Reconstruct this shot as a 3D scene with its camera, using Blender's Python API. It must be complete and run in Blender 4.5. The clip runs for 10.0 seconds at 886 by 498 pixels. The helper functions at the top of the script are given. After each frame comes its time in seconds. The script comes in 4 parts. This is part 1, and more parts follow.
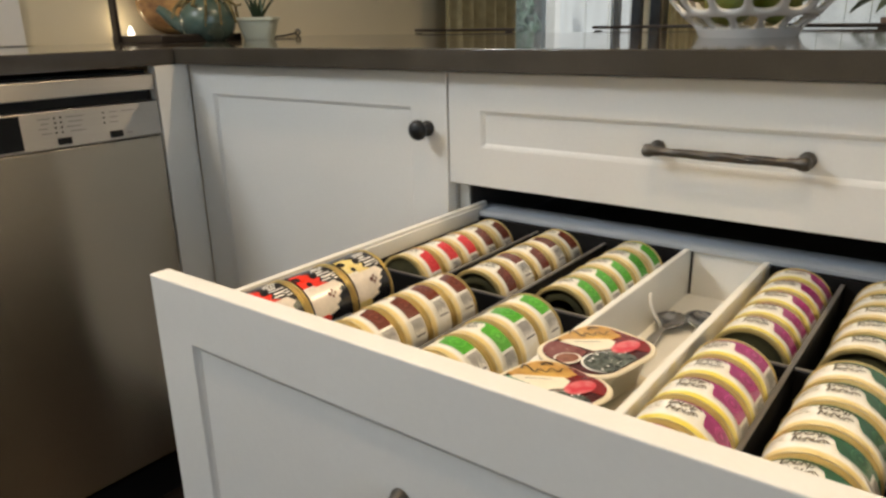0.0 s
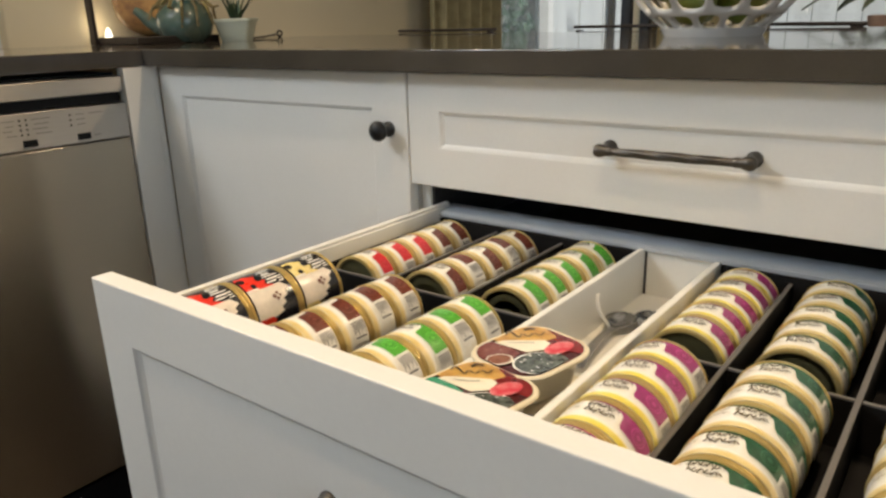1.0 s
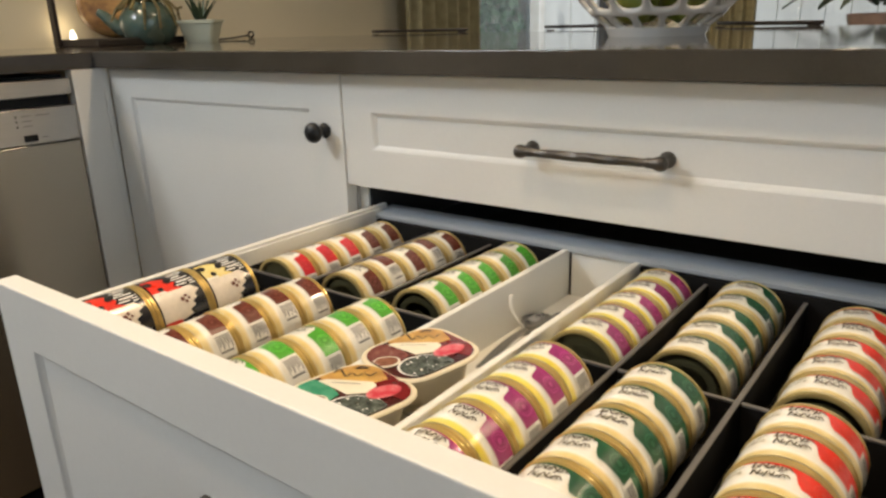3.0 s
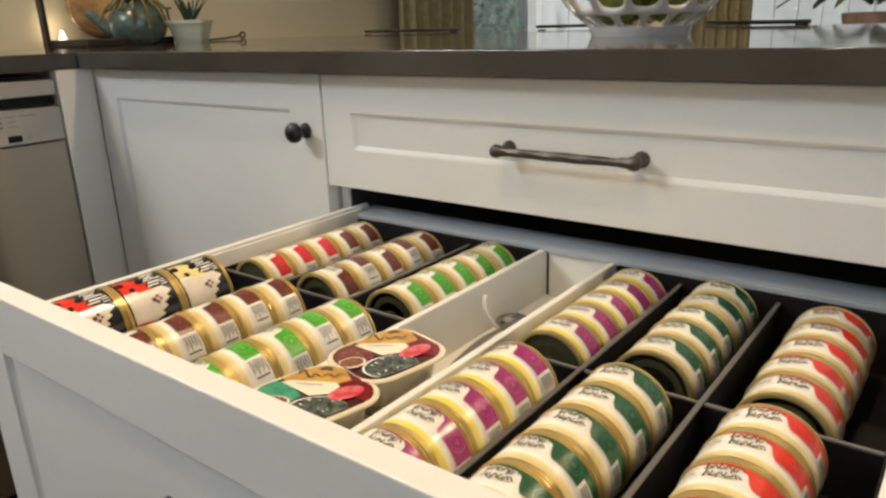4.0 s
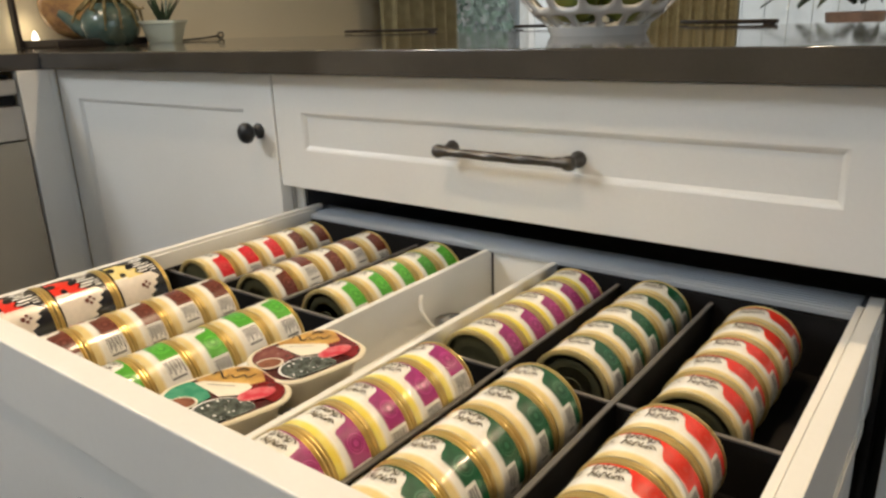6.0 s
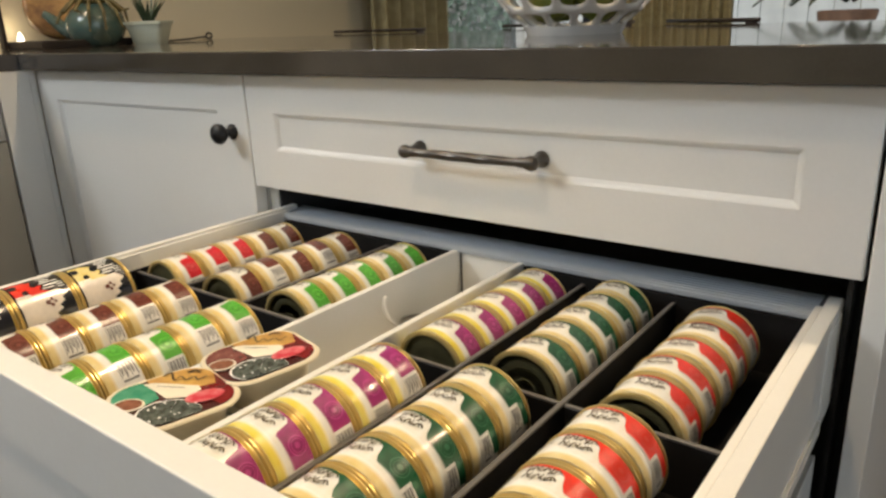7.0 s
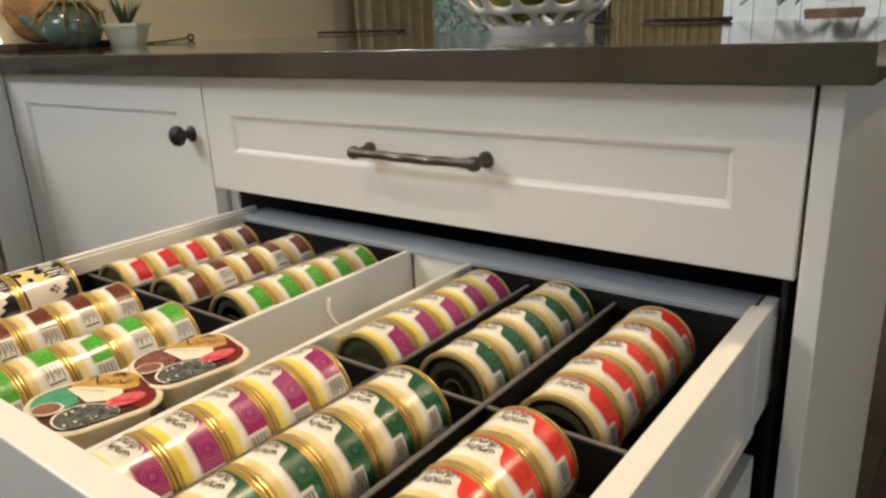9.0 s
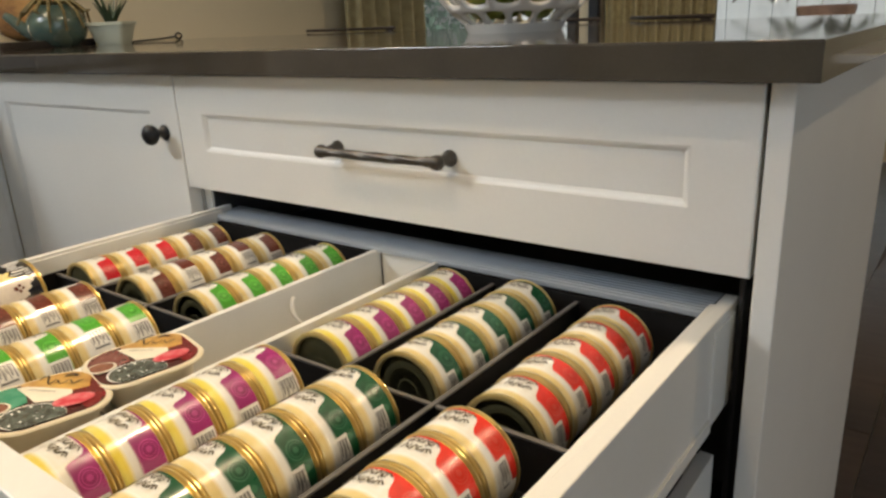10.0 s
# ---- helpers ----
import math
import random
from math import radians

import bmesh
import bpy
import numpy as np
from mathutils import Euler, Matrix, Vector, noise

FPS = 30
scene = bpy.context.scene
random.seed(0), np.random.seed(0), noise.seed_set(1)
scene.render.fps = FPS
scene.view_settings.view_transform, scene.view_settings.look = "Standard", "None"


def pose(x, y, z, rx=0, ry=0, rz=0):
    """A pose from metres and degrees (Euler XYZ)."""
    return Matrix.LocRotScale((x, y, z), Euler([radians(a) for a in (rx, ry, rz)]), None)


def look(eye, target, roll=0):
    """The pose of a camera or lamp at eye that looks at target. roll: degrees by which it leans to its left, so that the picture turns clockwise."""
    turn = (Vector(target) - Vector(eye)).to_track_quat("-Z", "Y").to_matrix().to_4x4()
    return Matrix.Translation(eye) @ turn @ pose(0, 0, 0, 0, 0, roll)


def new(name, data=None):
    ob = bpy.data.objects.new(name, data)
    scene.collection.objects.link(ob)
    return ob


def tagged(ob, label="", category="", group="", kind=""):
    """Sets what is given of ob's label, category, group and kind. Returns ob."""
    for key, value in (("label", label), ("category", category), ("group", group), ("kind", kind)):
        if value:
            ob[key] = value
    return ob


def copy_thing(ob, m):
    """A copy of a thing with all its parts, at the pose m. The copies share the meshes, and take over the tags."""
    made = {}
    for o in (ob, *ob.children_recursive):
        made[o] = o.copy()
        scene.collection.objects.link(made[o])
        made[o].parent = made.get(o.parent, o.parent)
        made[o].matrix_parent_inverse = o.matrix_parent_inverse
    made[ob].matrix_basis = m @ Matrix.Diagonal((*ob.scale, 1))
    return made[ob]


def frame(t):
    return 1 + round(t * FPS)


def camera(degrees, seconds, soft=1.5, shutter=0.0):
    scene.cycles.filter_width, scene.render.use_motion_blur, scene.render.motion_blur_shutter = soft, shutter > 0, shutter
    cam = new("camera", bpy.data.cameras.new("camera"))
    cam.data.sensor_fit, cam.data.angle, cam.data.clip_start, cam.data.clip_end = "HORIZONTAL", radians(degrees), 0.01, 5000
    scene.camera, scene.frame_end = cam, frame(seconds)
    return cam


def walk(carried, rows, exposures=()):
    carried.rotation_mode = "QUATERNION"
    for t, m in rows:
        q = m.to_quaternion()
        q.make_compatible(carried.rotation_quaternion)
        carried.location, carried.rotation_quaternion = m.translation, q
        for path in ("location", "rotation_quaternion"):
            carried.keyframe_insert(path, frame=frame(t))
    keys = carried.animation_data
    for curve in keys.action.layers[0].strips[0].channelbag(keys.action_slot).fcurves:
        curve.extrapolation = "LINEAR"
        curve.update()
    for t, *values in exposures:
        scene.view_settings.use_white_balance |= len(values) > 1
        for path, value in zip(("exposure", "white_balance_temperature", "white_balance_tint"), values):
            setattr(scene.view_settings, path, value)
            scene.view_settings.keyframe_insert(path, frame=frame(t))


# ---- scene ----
cam = camera(63.58, 10.0, soft=2.6)
ROWS = [  # seconds, eye, yaw, pitch, roll
    (0, 0.6001, -0.7945, 0.9360, 37.35, -17.62, 1.29),
    (0.5, 0.6251, -0.7744, 0.9356, 37.32, -17.63, 1.43),
    (1, 0.6420, -0.7612, 0.9358, 37.22, -17.63, 1.55),
    (1.5, 0.6623, -0.7455, 0.9359, 37.23, -17.66, 1.66),
    (2, 0.6798, -0.7311, 0.9354, 37.24, -17.66, 1.66),
    (2.5, 0.6975, -0.7169, 0.9345, 37.17, -17.63, 1.70),
    (4, 0.7321, -0.6878, 0.9329, 37.14, -17.62, 1.89),
    (4.5, 0.7452, -0.6772, 0.9319, 37.12, -17.62, 1.81),
    (5, 0.7599, -0.6661, 0.9322, 37.01, -17.66, 1.91),
    (5.5, 0.7698, -0.6581, 0.9314, 36.96, -17.63, 1.92),
    (7, 0.8100, -0.6254, 0.9295, 36.94, -17.65, 2.14),
    (7.5, 0.8243, -0.6137, 0.9297, 36.89, -17.73, 2.24),
    (8, 0.8326, -0.6070, 0.9289, 36.83, -17.72, 2.25),
    (8.5, 0.8407, -0.6007, 0.9288, 36.82, -17.72, 2.29),
    (9, 0.8542, -0.5899, 0.9276, 36.88, -17.63, 2.44),
    (9.5, 0.8678, -0.5788, 0.9274, 36.89, -17.72, 2.44),
    (10, 0.8821, -0.5669, 0.9263, 36.84, -17.79, 2.55),
]
walk(cam, [(t, pose(x, y, z, 90 + pitch, roll, yaw)) for t, x, y, z, yaw, pitch, roll in ROWS], [(0.0, -0.34, 6600, 10)])

# ---- world and lights ----
world = bpy.data.worlds.new("sky")
scene.world = world
world.use_nodes = True
wn = world.node_tree.nodes
sky = wn.new("ShaderNodeTexSky")
sky.sky_type, sky.sun_disc = "NISHITA", False
sky.sun_elevation, sky.sun_rotation = radians(48), radians(124)
wn["Background"].inputs["Strength"].default_value = 0.11
world.node_tree.links.new(sky.outputs[0], wn["Background"].inputs["Color"])


def lamp(name, kind, m, energy, color, **more):
    data = bpy.data.lights.new(name, kind)
    data.energy, data.color = energy, color
    for key, value in more.items():
        if key == "size":
            data.size = value
        elif key == "size_y":
            data.shape, data.size_y = "RECTANGLE", value
        elif key == "soft":
            data.shadow_soft_size = value
        elif key == "spot":
            data.spot_size, data.spot_blend = radians(value), 0.6
        elif key == "angle":
            data.angle = radians(value)
    ob = new(name, data)
    ob.matrix_world = m
    return ob


WARM, COOL = (1.0, 0.77, 0.50), (0.83, 0.91, 1.0)
lamp("sun", "SUN", look((1.2, -0.8, 1.6), (0, 0, 0)), 4.8, (1.0, 0.97, 0.92), angle=6)
# downlights at (0.36, -0.80) and (0.60, 0.36); the rest are added, unseen fills
DOWNLIGHTS_AND_FILLS = {(0.36, -0.80): 57, (-0.98, -0.42): 64, (1.7, -1.0): 1, (0.60, 0.36): 80, (1.5, 1.42): 60, (-0.6, 3.0): 60}
for (x, y), watts in DOWNLIGHTS_AND_FILLS.items():
    lamp("downlight_lamp", "SPOT", look((x, y, 2.46), (x, y, 0)), watts, WARM, soft=0.035, spot={0.36: 70, 1.5: 150}.get(x, 120))
lamp("candle_glow", "POINT", pose(-1.232, 0.252, 0.955), 0.08, (1.0, 0.80, 0.50), soft=0.012)
# daylight through the kitchen window and through an unseen opening at the east end of the room
SOUTH_FILL_Y = -3.33
lamp("window_daylight", "AREA", look((-1.30, -1.45, 2.19), (0.1, -0.3, 0.6)), 52, COOL, size=1.3, size_y=0.22)
# added fill from the south for the front faces, with no known source
lamp("south_daylight", "AREA", look((0.7, SOUTH_FILL_Y, 1.35), (0.4, 0, 0.6)), 2, COOL, size=1.5, size_y=1.0)
lamp("east_daylight", "AREA", look((3.95, -1.9, 1.35), (0.7, -0.3, 0.8)), 25, (0.66, 0.80, 1.0), size=1.7, size_y=1.9)


# ---- materials ----
def mat(name, color, rough=0.5, metal=0.0, vary=0.08, scale=6.0, fine=160.0, bump=0.05, stretch=(1, 1, 1), spec=0.5, coat=0.0, emit=0.0, hue=None, random_tint=0.0):
    """Principled surface with a coarse and a fine variation, in metres."""
    m = bpy.data.materials.new(name)
    m.use_nodes = True
    nt = m.node_tree
    p = nt.nodes["Principled BSDF"]
    link = nt.links.new
    co = nt.nodes.new("ShaderNodeTexCoord")
    mp = nt.nodes.new("ShaderNodeMapping")
    mp.inputs["Scale"].default_value = stretch
    link(co.outputs["Object"], mp.inputs["Vector"])
    big, small = nt.nodes.new("ShaderNodeTexNoise"), nt.nodes.new("ShaderNodeTexNoise")
    big.inputs["Scale"].default_value, small.inputs["Scale"].default_value = scale, fine
    big.inputs["Detail"].default_value = 5
    link(mp.outputs[0], big.inputs["Vector"]), link(mp.outputs[0], small.inputs["Vector"])
    mix = nt.nodes.new("ShaderNodeMix")
    mix.data_type = "RGBA"
    other = hue or tuple(c * (1 - 2.2 * vary) for c in color)
    mix.inputs[6].default_value, mix.inputs[7].default_value = (*color, 1), (*other, 1)
    ramp = nt.nodes.new("ShaderNodeMapRange")
    ramp.inputs["From Min"].default_value, ramp.inputs["From Max"].default_value = 0.35, 0.75
    add = nt.nodes.new("ShaderNodeMath")
    add.operation = "MULTIPLY_ADD"
    add.inputs[1].default_value = 0.3
    link(small.outputs[0], add.inputs[0]), link(big.outputs[0], add.inputs[2])
    sub = nt.nodes.new("ShaderNodeMath")
    sub.operation = "SUBTRACT"
    sub.inputs[1].default_value = 0.15
    link(add.outputs[0], sub.inputs[0]), link(sub.outputs[0], ramp.inputs["Value"])
    link(ramp.outputs[0], mix.inputs[0])
    out = mix.outputs[2]
    if random_tint:
        info, hsv, mr = nt.nodes.new("ShaderNodeObjectInfo"), nt.nodes.new("ShaderNodeHueSaturation"), nt.nodes.new("ShaderNodeMapRange")
        mr.inputs["To Min"].default_value, mr.inputs["To Max"].default_value = 1 - random_tint, 1 + random_tint
        link(info.outputs["Random"], mr.inputs["Value"]), link(mr.outputs[0], hsv.inputs["Value"]), link(out, hsv.inputs["Color"])
        out = hsv.outputs[0]
    link(out, p.inputs["Base Color"])
    p.inputs["Metallic"].default_value = metal
    p.inputs["Specular IOR Level"].default_value = spec
    p.inputs["Coat Weight"].default_value, p.inputs["Coat Roughness"].default_value = coat, 0.12
    rr = nt.nodes.new("ShaderNodeMapRange")
    rr.inputs["To Min"].default_value, rr.inputs["To Max"].default_value = max(0.02, rough * 0.85), min(1, rough * 1.2)
    link(big.outputs[0], rr.inputs["Value"]), link(rr.outputs[0], p.inputs["Roughness"])
    if bump:
        b = nt.nodes.new("ShaderNodeBump")
        b.inputs["Strength"].default_value, b.inputs["Distance"].default_value = bump, 0.002
        link(small.outputs[0], b.inputs["Height"]), link(b.outputs[0], p.inputs["Normal"])
    if emit:
        p.inputs["Emission Color"].default_value, p.inputs["Emission Strength"].default_value = (*color, 1), emit
    return m


def glass_mat(name, rough=0.0, tint=(0.97, 0.99, 0.98)):
    m = bpy.data.materials.new(name)
    m.use_nodes = True
    p = m.node_tree.nodes["Principled BSDF"]
    p.inputs["Base Color"].default_value = (*tint, 1)
    p.inputs["Transmission Weight"].default_value, p.inputs["Roughness"].default_value, p.inputs["IOR"].default_value = 1, rough, 1.45
    return m


PAINT = mat("satin_white_paint", (0.74, 0.72, 0.67), 0.38, vary=0.03, scale=3, fine=220, bump=0.04)
MELAMINE = mat("cream_melamine", (0.74, 0.72, 0.66), 0.35, vary=0.03, scale=5, fine=300, bump=0.03)
STONE = mat("taupe_engineered_stone", (0.066, 0.056, 0.043), 0.055, vary=0.12, scale=14, fine=420, bump=0.0, spec=0.5)
STEEL = mat("brushed_stainless_steel", (0.44, 0.42, 0.39), 0.30, 1.0, vary=0.06, scale=3, fine=260, bump=0.05, stretch=(1, 0.05, 1.0))
STEEL_V = mat("brushed_stainless_door", (0.34, 0.305, 0.25), 0.22, 1.0, vary=0.06, scale=2, fine=220, bump=0.02, stretch=(1, 0.04, 1.0))
for brushed in (STEEL, STEEL_V):
    p = brushed.node_tree.nodes["Principled BSDF"]
    tangent = brushed.node_tree.nodes.new("ShaderNodeTangent")
    tangent.direction_type, tangent.axis = "RADIAL", "Z"
    p.inputs["Anisotropic"].default_value, p.inputs["Anisotropic Rotation"].default_value = 0.96, 0.25
    brushed.node_tree.links.new(tangent.outputs[0], p.inputs["Tangent"])
BLACK = mat("black_plastic", (0.004, 0.004, 0.0045), 0.5, vary=0.1, spec=0.2)
# near-black that paints the shade inside the cabinet and behind the drawer
SHADE = mat("dark_cabinet_interior", (0.03, 0.028, 0.026), 0.7)
CHAR = mat("charcoal_felt_liner", (0.012, 0.0108, 0.0105), 0.75, vary=0.2, scale=20, fine=600, bump=0.1, spec=0.15)
DIVIDER = mat("grey_plastic_divider", (0.13, 0.12, 0.11), 0.45, vary=0.1, fine=400)
ALU = mat("blue_grey_aluminium", (0.46, 0.50, 0.54), 0.45, 0.35, vary=0.06, scale=8, fine=300, stretch=(0.05, 1, 1))
PEWTER = mat("antique_pewter", (0.115, 0.103, 0.09), 0.42, 0.95, vary=0.2, scale=40, fine=500, bump=0.12)
IRON = mat("black_cast_iron", (0.014, 0.014, 0.015), 0.38, 0.3, vary=0.2, scale=40, fine=600, bump=0.12)
WALL = mat("warm_beige_wall_paint", (0.76, 0.68, 0.50), 0.6, vary=0.03, scale=2, fine=180, bump=0.08)
CEIL = mat("white_ceiling_paint", (0.8, 0.79, 0.76), 0.8, vary=0.02)
FLOORM = mat("dark_timber_floor", (0.055, 0.034, 0.022), 0.35, vary=0.2, scale=5, fine=90, stretch=(1, 8, 1), random_tint=0.25)
WFRAME = mat("white_window_paint", (0.8, 0.79, 0.76), 0.35, vary=0.02)
DFRAME = mat("dark_aluminium_frame", (0.05, 0.055, 0.065), 0.4, 0.5)
GLASS = glass_mat("window_glass")
CURTAIN = mat("olive_linen_curtain", (0.38, 0.335, 0.19), 0.85, vary=0.15, scale=30, fine=700, bump=0.2)
CERAMIC = mat("white_glazed_ceramic", (0.74, 0.71, 0.66), 0.18, vary=0.03, coat=0.3)
LIME = mat("green_fruit_skin", (0.16, 0.22, 0.035), 0.38, vary=0.25, scale=30, fine=300, bump=0.1, hue=(0.26, 0.24, 0.05))
TEAL = mat("teal_glazed_stoneware", (0.05, 0.10, 0.092), 0.26, vary=0.2, scale=16, fine=120, hue=(0.11, 0.13, 0.09), coat=0.3)
POTW = mat("pale_celadon_pot", (0.56, 0.60, 0.50), 0.3, vary=0.04)
ROSEPOT = mat("rose_brown_glaze", (0.34, 0.22, 0.17), 0.3, vary=0.15, scale=20)
LEAF = mat("succulent_leaf", (0.05, 0.085, 0.04), 0.45, vary=0.3, scale=60)
DRYLEAF = mat("trailing_olive_stem", (0.17, 0.13, 0.04), 0.6, vary=0.3, scale=60)
WOOD = mat("round_wood_grain", (0.44, 0.24, 0.075), 0.42, vary=0.3, scale=11, fine=90, hue=(0.13, 0.055, 0.018), bump=0.1)
DARKWOOD = mat("dark_stained_wood", (0.035, 0.025, 0.02), 0.35, vary=0.3, scale=12, stretch=(1, 1, 0.2))
LAMPW = mat("lit_lamp_glass", (1.0, 0.9, 0.75), 0.4, emit=4.0, bump=0)
LEATHER = mat("dark_leather", (0.03, 0.025, 0.022), 0.45, vary=0.2, scale=50)
TABLEW = mat("pale_table_top", (0.6, 0.6, 0.58), 0.15, vary=0.03)
CHROME = mat("spoon_steel", (0.45, 0.43, 0.41), 0.22, 1.0, vary=0.03, bump=0)
GOLD = mat("gold_lacquered_tin", (0.82, 0.64, 0.27), 0.30, 0.75, vary=0.08, scale=40, fine=300, bump=0.02)
TINEND = mat("gold_can_end", (0.20, 0.185, 0.095), 0.45, 0.8, vary=0.08, scale=60, bump=0.02)
SILVER = mat("silver_can_rim", (0.50, 0.48, 0.42), 0.36, 0.8, vary=0.05, bump=0.02)
CREAM = mat("cream_paper_label", (0.82, 0.76, 0.60), 0.3, vary=0.06, scale=40, fine=500, bump=0.01, coat=0.4)
LABELW = mat("printed_white_label", (0.88, 0.87, 0.82), 0.28, vary=0.1, scale=70, fine=260, bump=0.01, coat=0.4, hue=(0.78, 0.72, 0.58))
BUTTER = mat("butter_yellow_print", (0.74, 0.56, 0.13), 0.3, vary=0.1, scale=60, hue=(0.78, 0.68, 0.36), coat=0.4)
LEMON = mat("lemon_yellow_print", (0.78, 0.62, 0.06), 0.3, vary=0.1, scale=60, hue=(0.80, 0.70, 0.22), coat=0.4)
GILT = mat("gilt_print", (0.70, 0.53, 0.20), 0.3, vary=0.1, scale=60, hue=(0.78, 0.66, 0.36), coat=0.4)
PALEBLUE = mat("pale_blue_grey_print", (0.62, 0.68, 0.76), 0.3, vary=0.06, scale=60, coat=0.4)
WHITEP = mat("white_print", (0.85, 0.83, 0.77), 0.3, vary=0.04, scale=60, coat=0.4)
FADED = mat("faded_olive_print", (0.28, 0.24, 0.13), 0.35, vary=0.1, coat=0.3)
DARKINK = mat("dark_brown_print", (0.045, 0.028, 0.015), 0.35, vary=0.1, coat=0.3)
INK = mat("dark_olive_print", (0.085, 0.062, 0.022), 0.35, vary=0.1, coat=0.3)
GREYINK = mat("grey_print", (0.20, 0.195, 0.19), 0.35, vary=0.1, coat=0.3)
MAGENTA = mat("magenta_print", (0.36, 0.03, 0.17), 0.28, vary=0.15, scale=90, coat=0.4)
GREEN = mat("bright_green_print", (0.09, 0.40, 0.035), 0.28, vary=0.12, scale=90, coat=0.4)
DGREEN = mat("deep_green_print", (0.012, 0.10, 0.04), 0.28, vary=0.2, scale=90, coat=0.4)
RED = mat("scarlet_print", (0.80, 0.035, 0.016), 0.28, vary=0.1, scale=90, coat=0.4)
CRIMSON = mat("crimson_print", (0.66, 0.02, 0.03), 0.28, vary=0.1, scale=90, coat=0.4)
TONES = {}
FADES = {}


def fade(m, y_pale, y_full):
    """The same ink printed as a soft gradient along the tin: white at y_pale, full at y_full."""
    key = (m.name, y_pale, y_full)
    if key not in FADES:
        c = m.copy()
        c.name = "graded_" + m.name
        nt = c.node_tree
        base = nt.nodes["Principled BSDF"].inputs["Base Color"]
        full = base.links[0].from_socket
        co, xyz, mr, mix = (nt.nodes.new("ShaderNode" + k) for k in ("TexCoord", "SeparateXYZ", "MapRange", "Mix"))
        mr.interpolation_type = "SMOOTHSTEP"
        mr.inputs["From Min"].default_value, mr.inputs["From Max"].default_value = y_pale, y_full
        mix.data_type = "RGBA"
        mix.inputs[6].default_value = (0.87, 0.85, 0.79, 1)
        nt.links.new(co.outputs["Object"], xyz.inputs[0])
        nt.links.new(xyz.outputs["Y"], mr.inputs["Value"])
        nt.links.new(mr.outputs[0], mix.inputs[0])
        nt.links.new(full, mix.inputs[7])
        nt.links.new(mix.outputs[2], base)
        FADES[key] = c
    return FADES[key]




def tone(m):
    """A slightly paler print of the same ink."""
    if m.name not in TONES:
        c = m.node_tree.nodes["Mix"].inputs[6].default_value
        TONES[m.name] = mat("pale_" + m.name, tuple(min(0.8, v * 1.5 + 0.04) for v in c[:3]), 0.28, vary=0.1, scale=90, coat=0.4)
    return TONES[m.name]


BROWN = mat("chocolate_print", (0.15, 0.03, 0.014), 0.28, vary=0.2, scale=90, coat=0.4)
BLACKP = mat("black_print", (0.012, 0.012, 0.016), 0.22, vary=0.1, coat=0.4)
SKIN = mat("beige_print", (0.80, 0.72, 0.62), 0.3, vary=0.08, scale=80, coat=0.4)
ORANGE = mat("amber_print", (0.66, 0.40, 0.10), 0.3, vary=0.25, scale=45, hue=(0.30, 0.13, 0.03), coat=0.4)
MAROON = mat("maroon_print", (0.085, 0.010, 0.009), 0.25, vary=0.3, scale=60, coat=0.4)
PINK = mat("rose_print", (0.58, 0.05, 0.07), 0.22, vary=0.2, scale=80, hue=(0.74, 0.28, 0.28), coat=0.4)
SLATE = mat("slate_food_print", (0.02, 0.026, 0.022), 0.25, vary=0.3, scale=170, fine=500, hue=(0.17, 0.19, 0.16), coat=0.4)
MAUVE = mat("dusty_maroon_print", (0.13, 0.03, 0.025), 0.25, vary=0.3, scale=120, fine=400, hue=(0.26, 0.10, 0.08), coat=0.4)
DEEPRED = mat("deep_red_print", (0.20, 0.012, 0.012), 0.25, vary=0.3, scale=70, hue=(0.10, 0.008, 0.008), coat=0.4)
TEALP = mat("sea_green_print", (0.02, 0.22, 0.12), 0.25, vary=0.2, scale=70, hue=(0.10, 0.36, 0.22), coat=0.4)
TERRA = mat("terracotta_food_print", (0.30, 0.12, 0.07), 0.25, vary=0.3, scale=170, hue=(0.12, 0.04, 0.02), coat=0.4)
TUBW = mat("cream_plastic_tub", (0.72, 0.64, 0.47), 0.3, vary=0.04)
WINE = mat("dark_red_gloss", (0.10, 0.004, 0.012), 0.12, vary=0.2, coat=0.6)
HEDGE = mat("hedge_leaf", (0.045, 0.10, 0.06), 0.5, vary=0.4, scale=8, hue=(0.10, 0.17, 0.12))
FENCE = mat("pale_grey_fence", (0.78, 0.81, 0.81), 0.7, vary=0.1, scale=4, fine=60, stretch=(1, 1, 0.2))
GROUNDM = mat("paved_garden_ground", (0.3, 0.3, 0.28), 0.8, vary=0.15, scale=3)
STONEWALL = mat("pale_rendered_wall", (0.55, 0.55, 0.53), 0.85, vary=0.2, scale=5, fine=70, bump=0.4)


# ---- mesh helpers ----
def put_box(bm, x0, x1, y0, y1, z0, z1, bevel=0.0, seg=2):
    vs = bmesh.ops.create_cube(bm, size=1.0, matrix=Matrix.Translation(((x0 + x1) / 2, (y0 + y1) / 2, (z0 + z1) / 2)) @ Matrix.Diagonal((x1 - x0, y1 - y0, z1 - z0, 1)))["verts"]
    if bevel:
        bmesh.ops.bevel(bm, geom=list({e for v in vs for e in v.link_edges}), offset=bevel, segments=seg, profile=0.5, affect="EDGES")
    return bm


def boxes(*rows, bevel=0.0):
    bm = bmesh.new()
    for r in rows:
        put_box(bm, *r, bevel=bevel)
    return bm


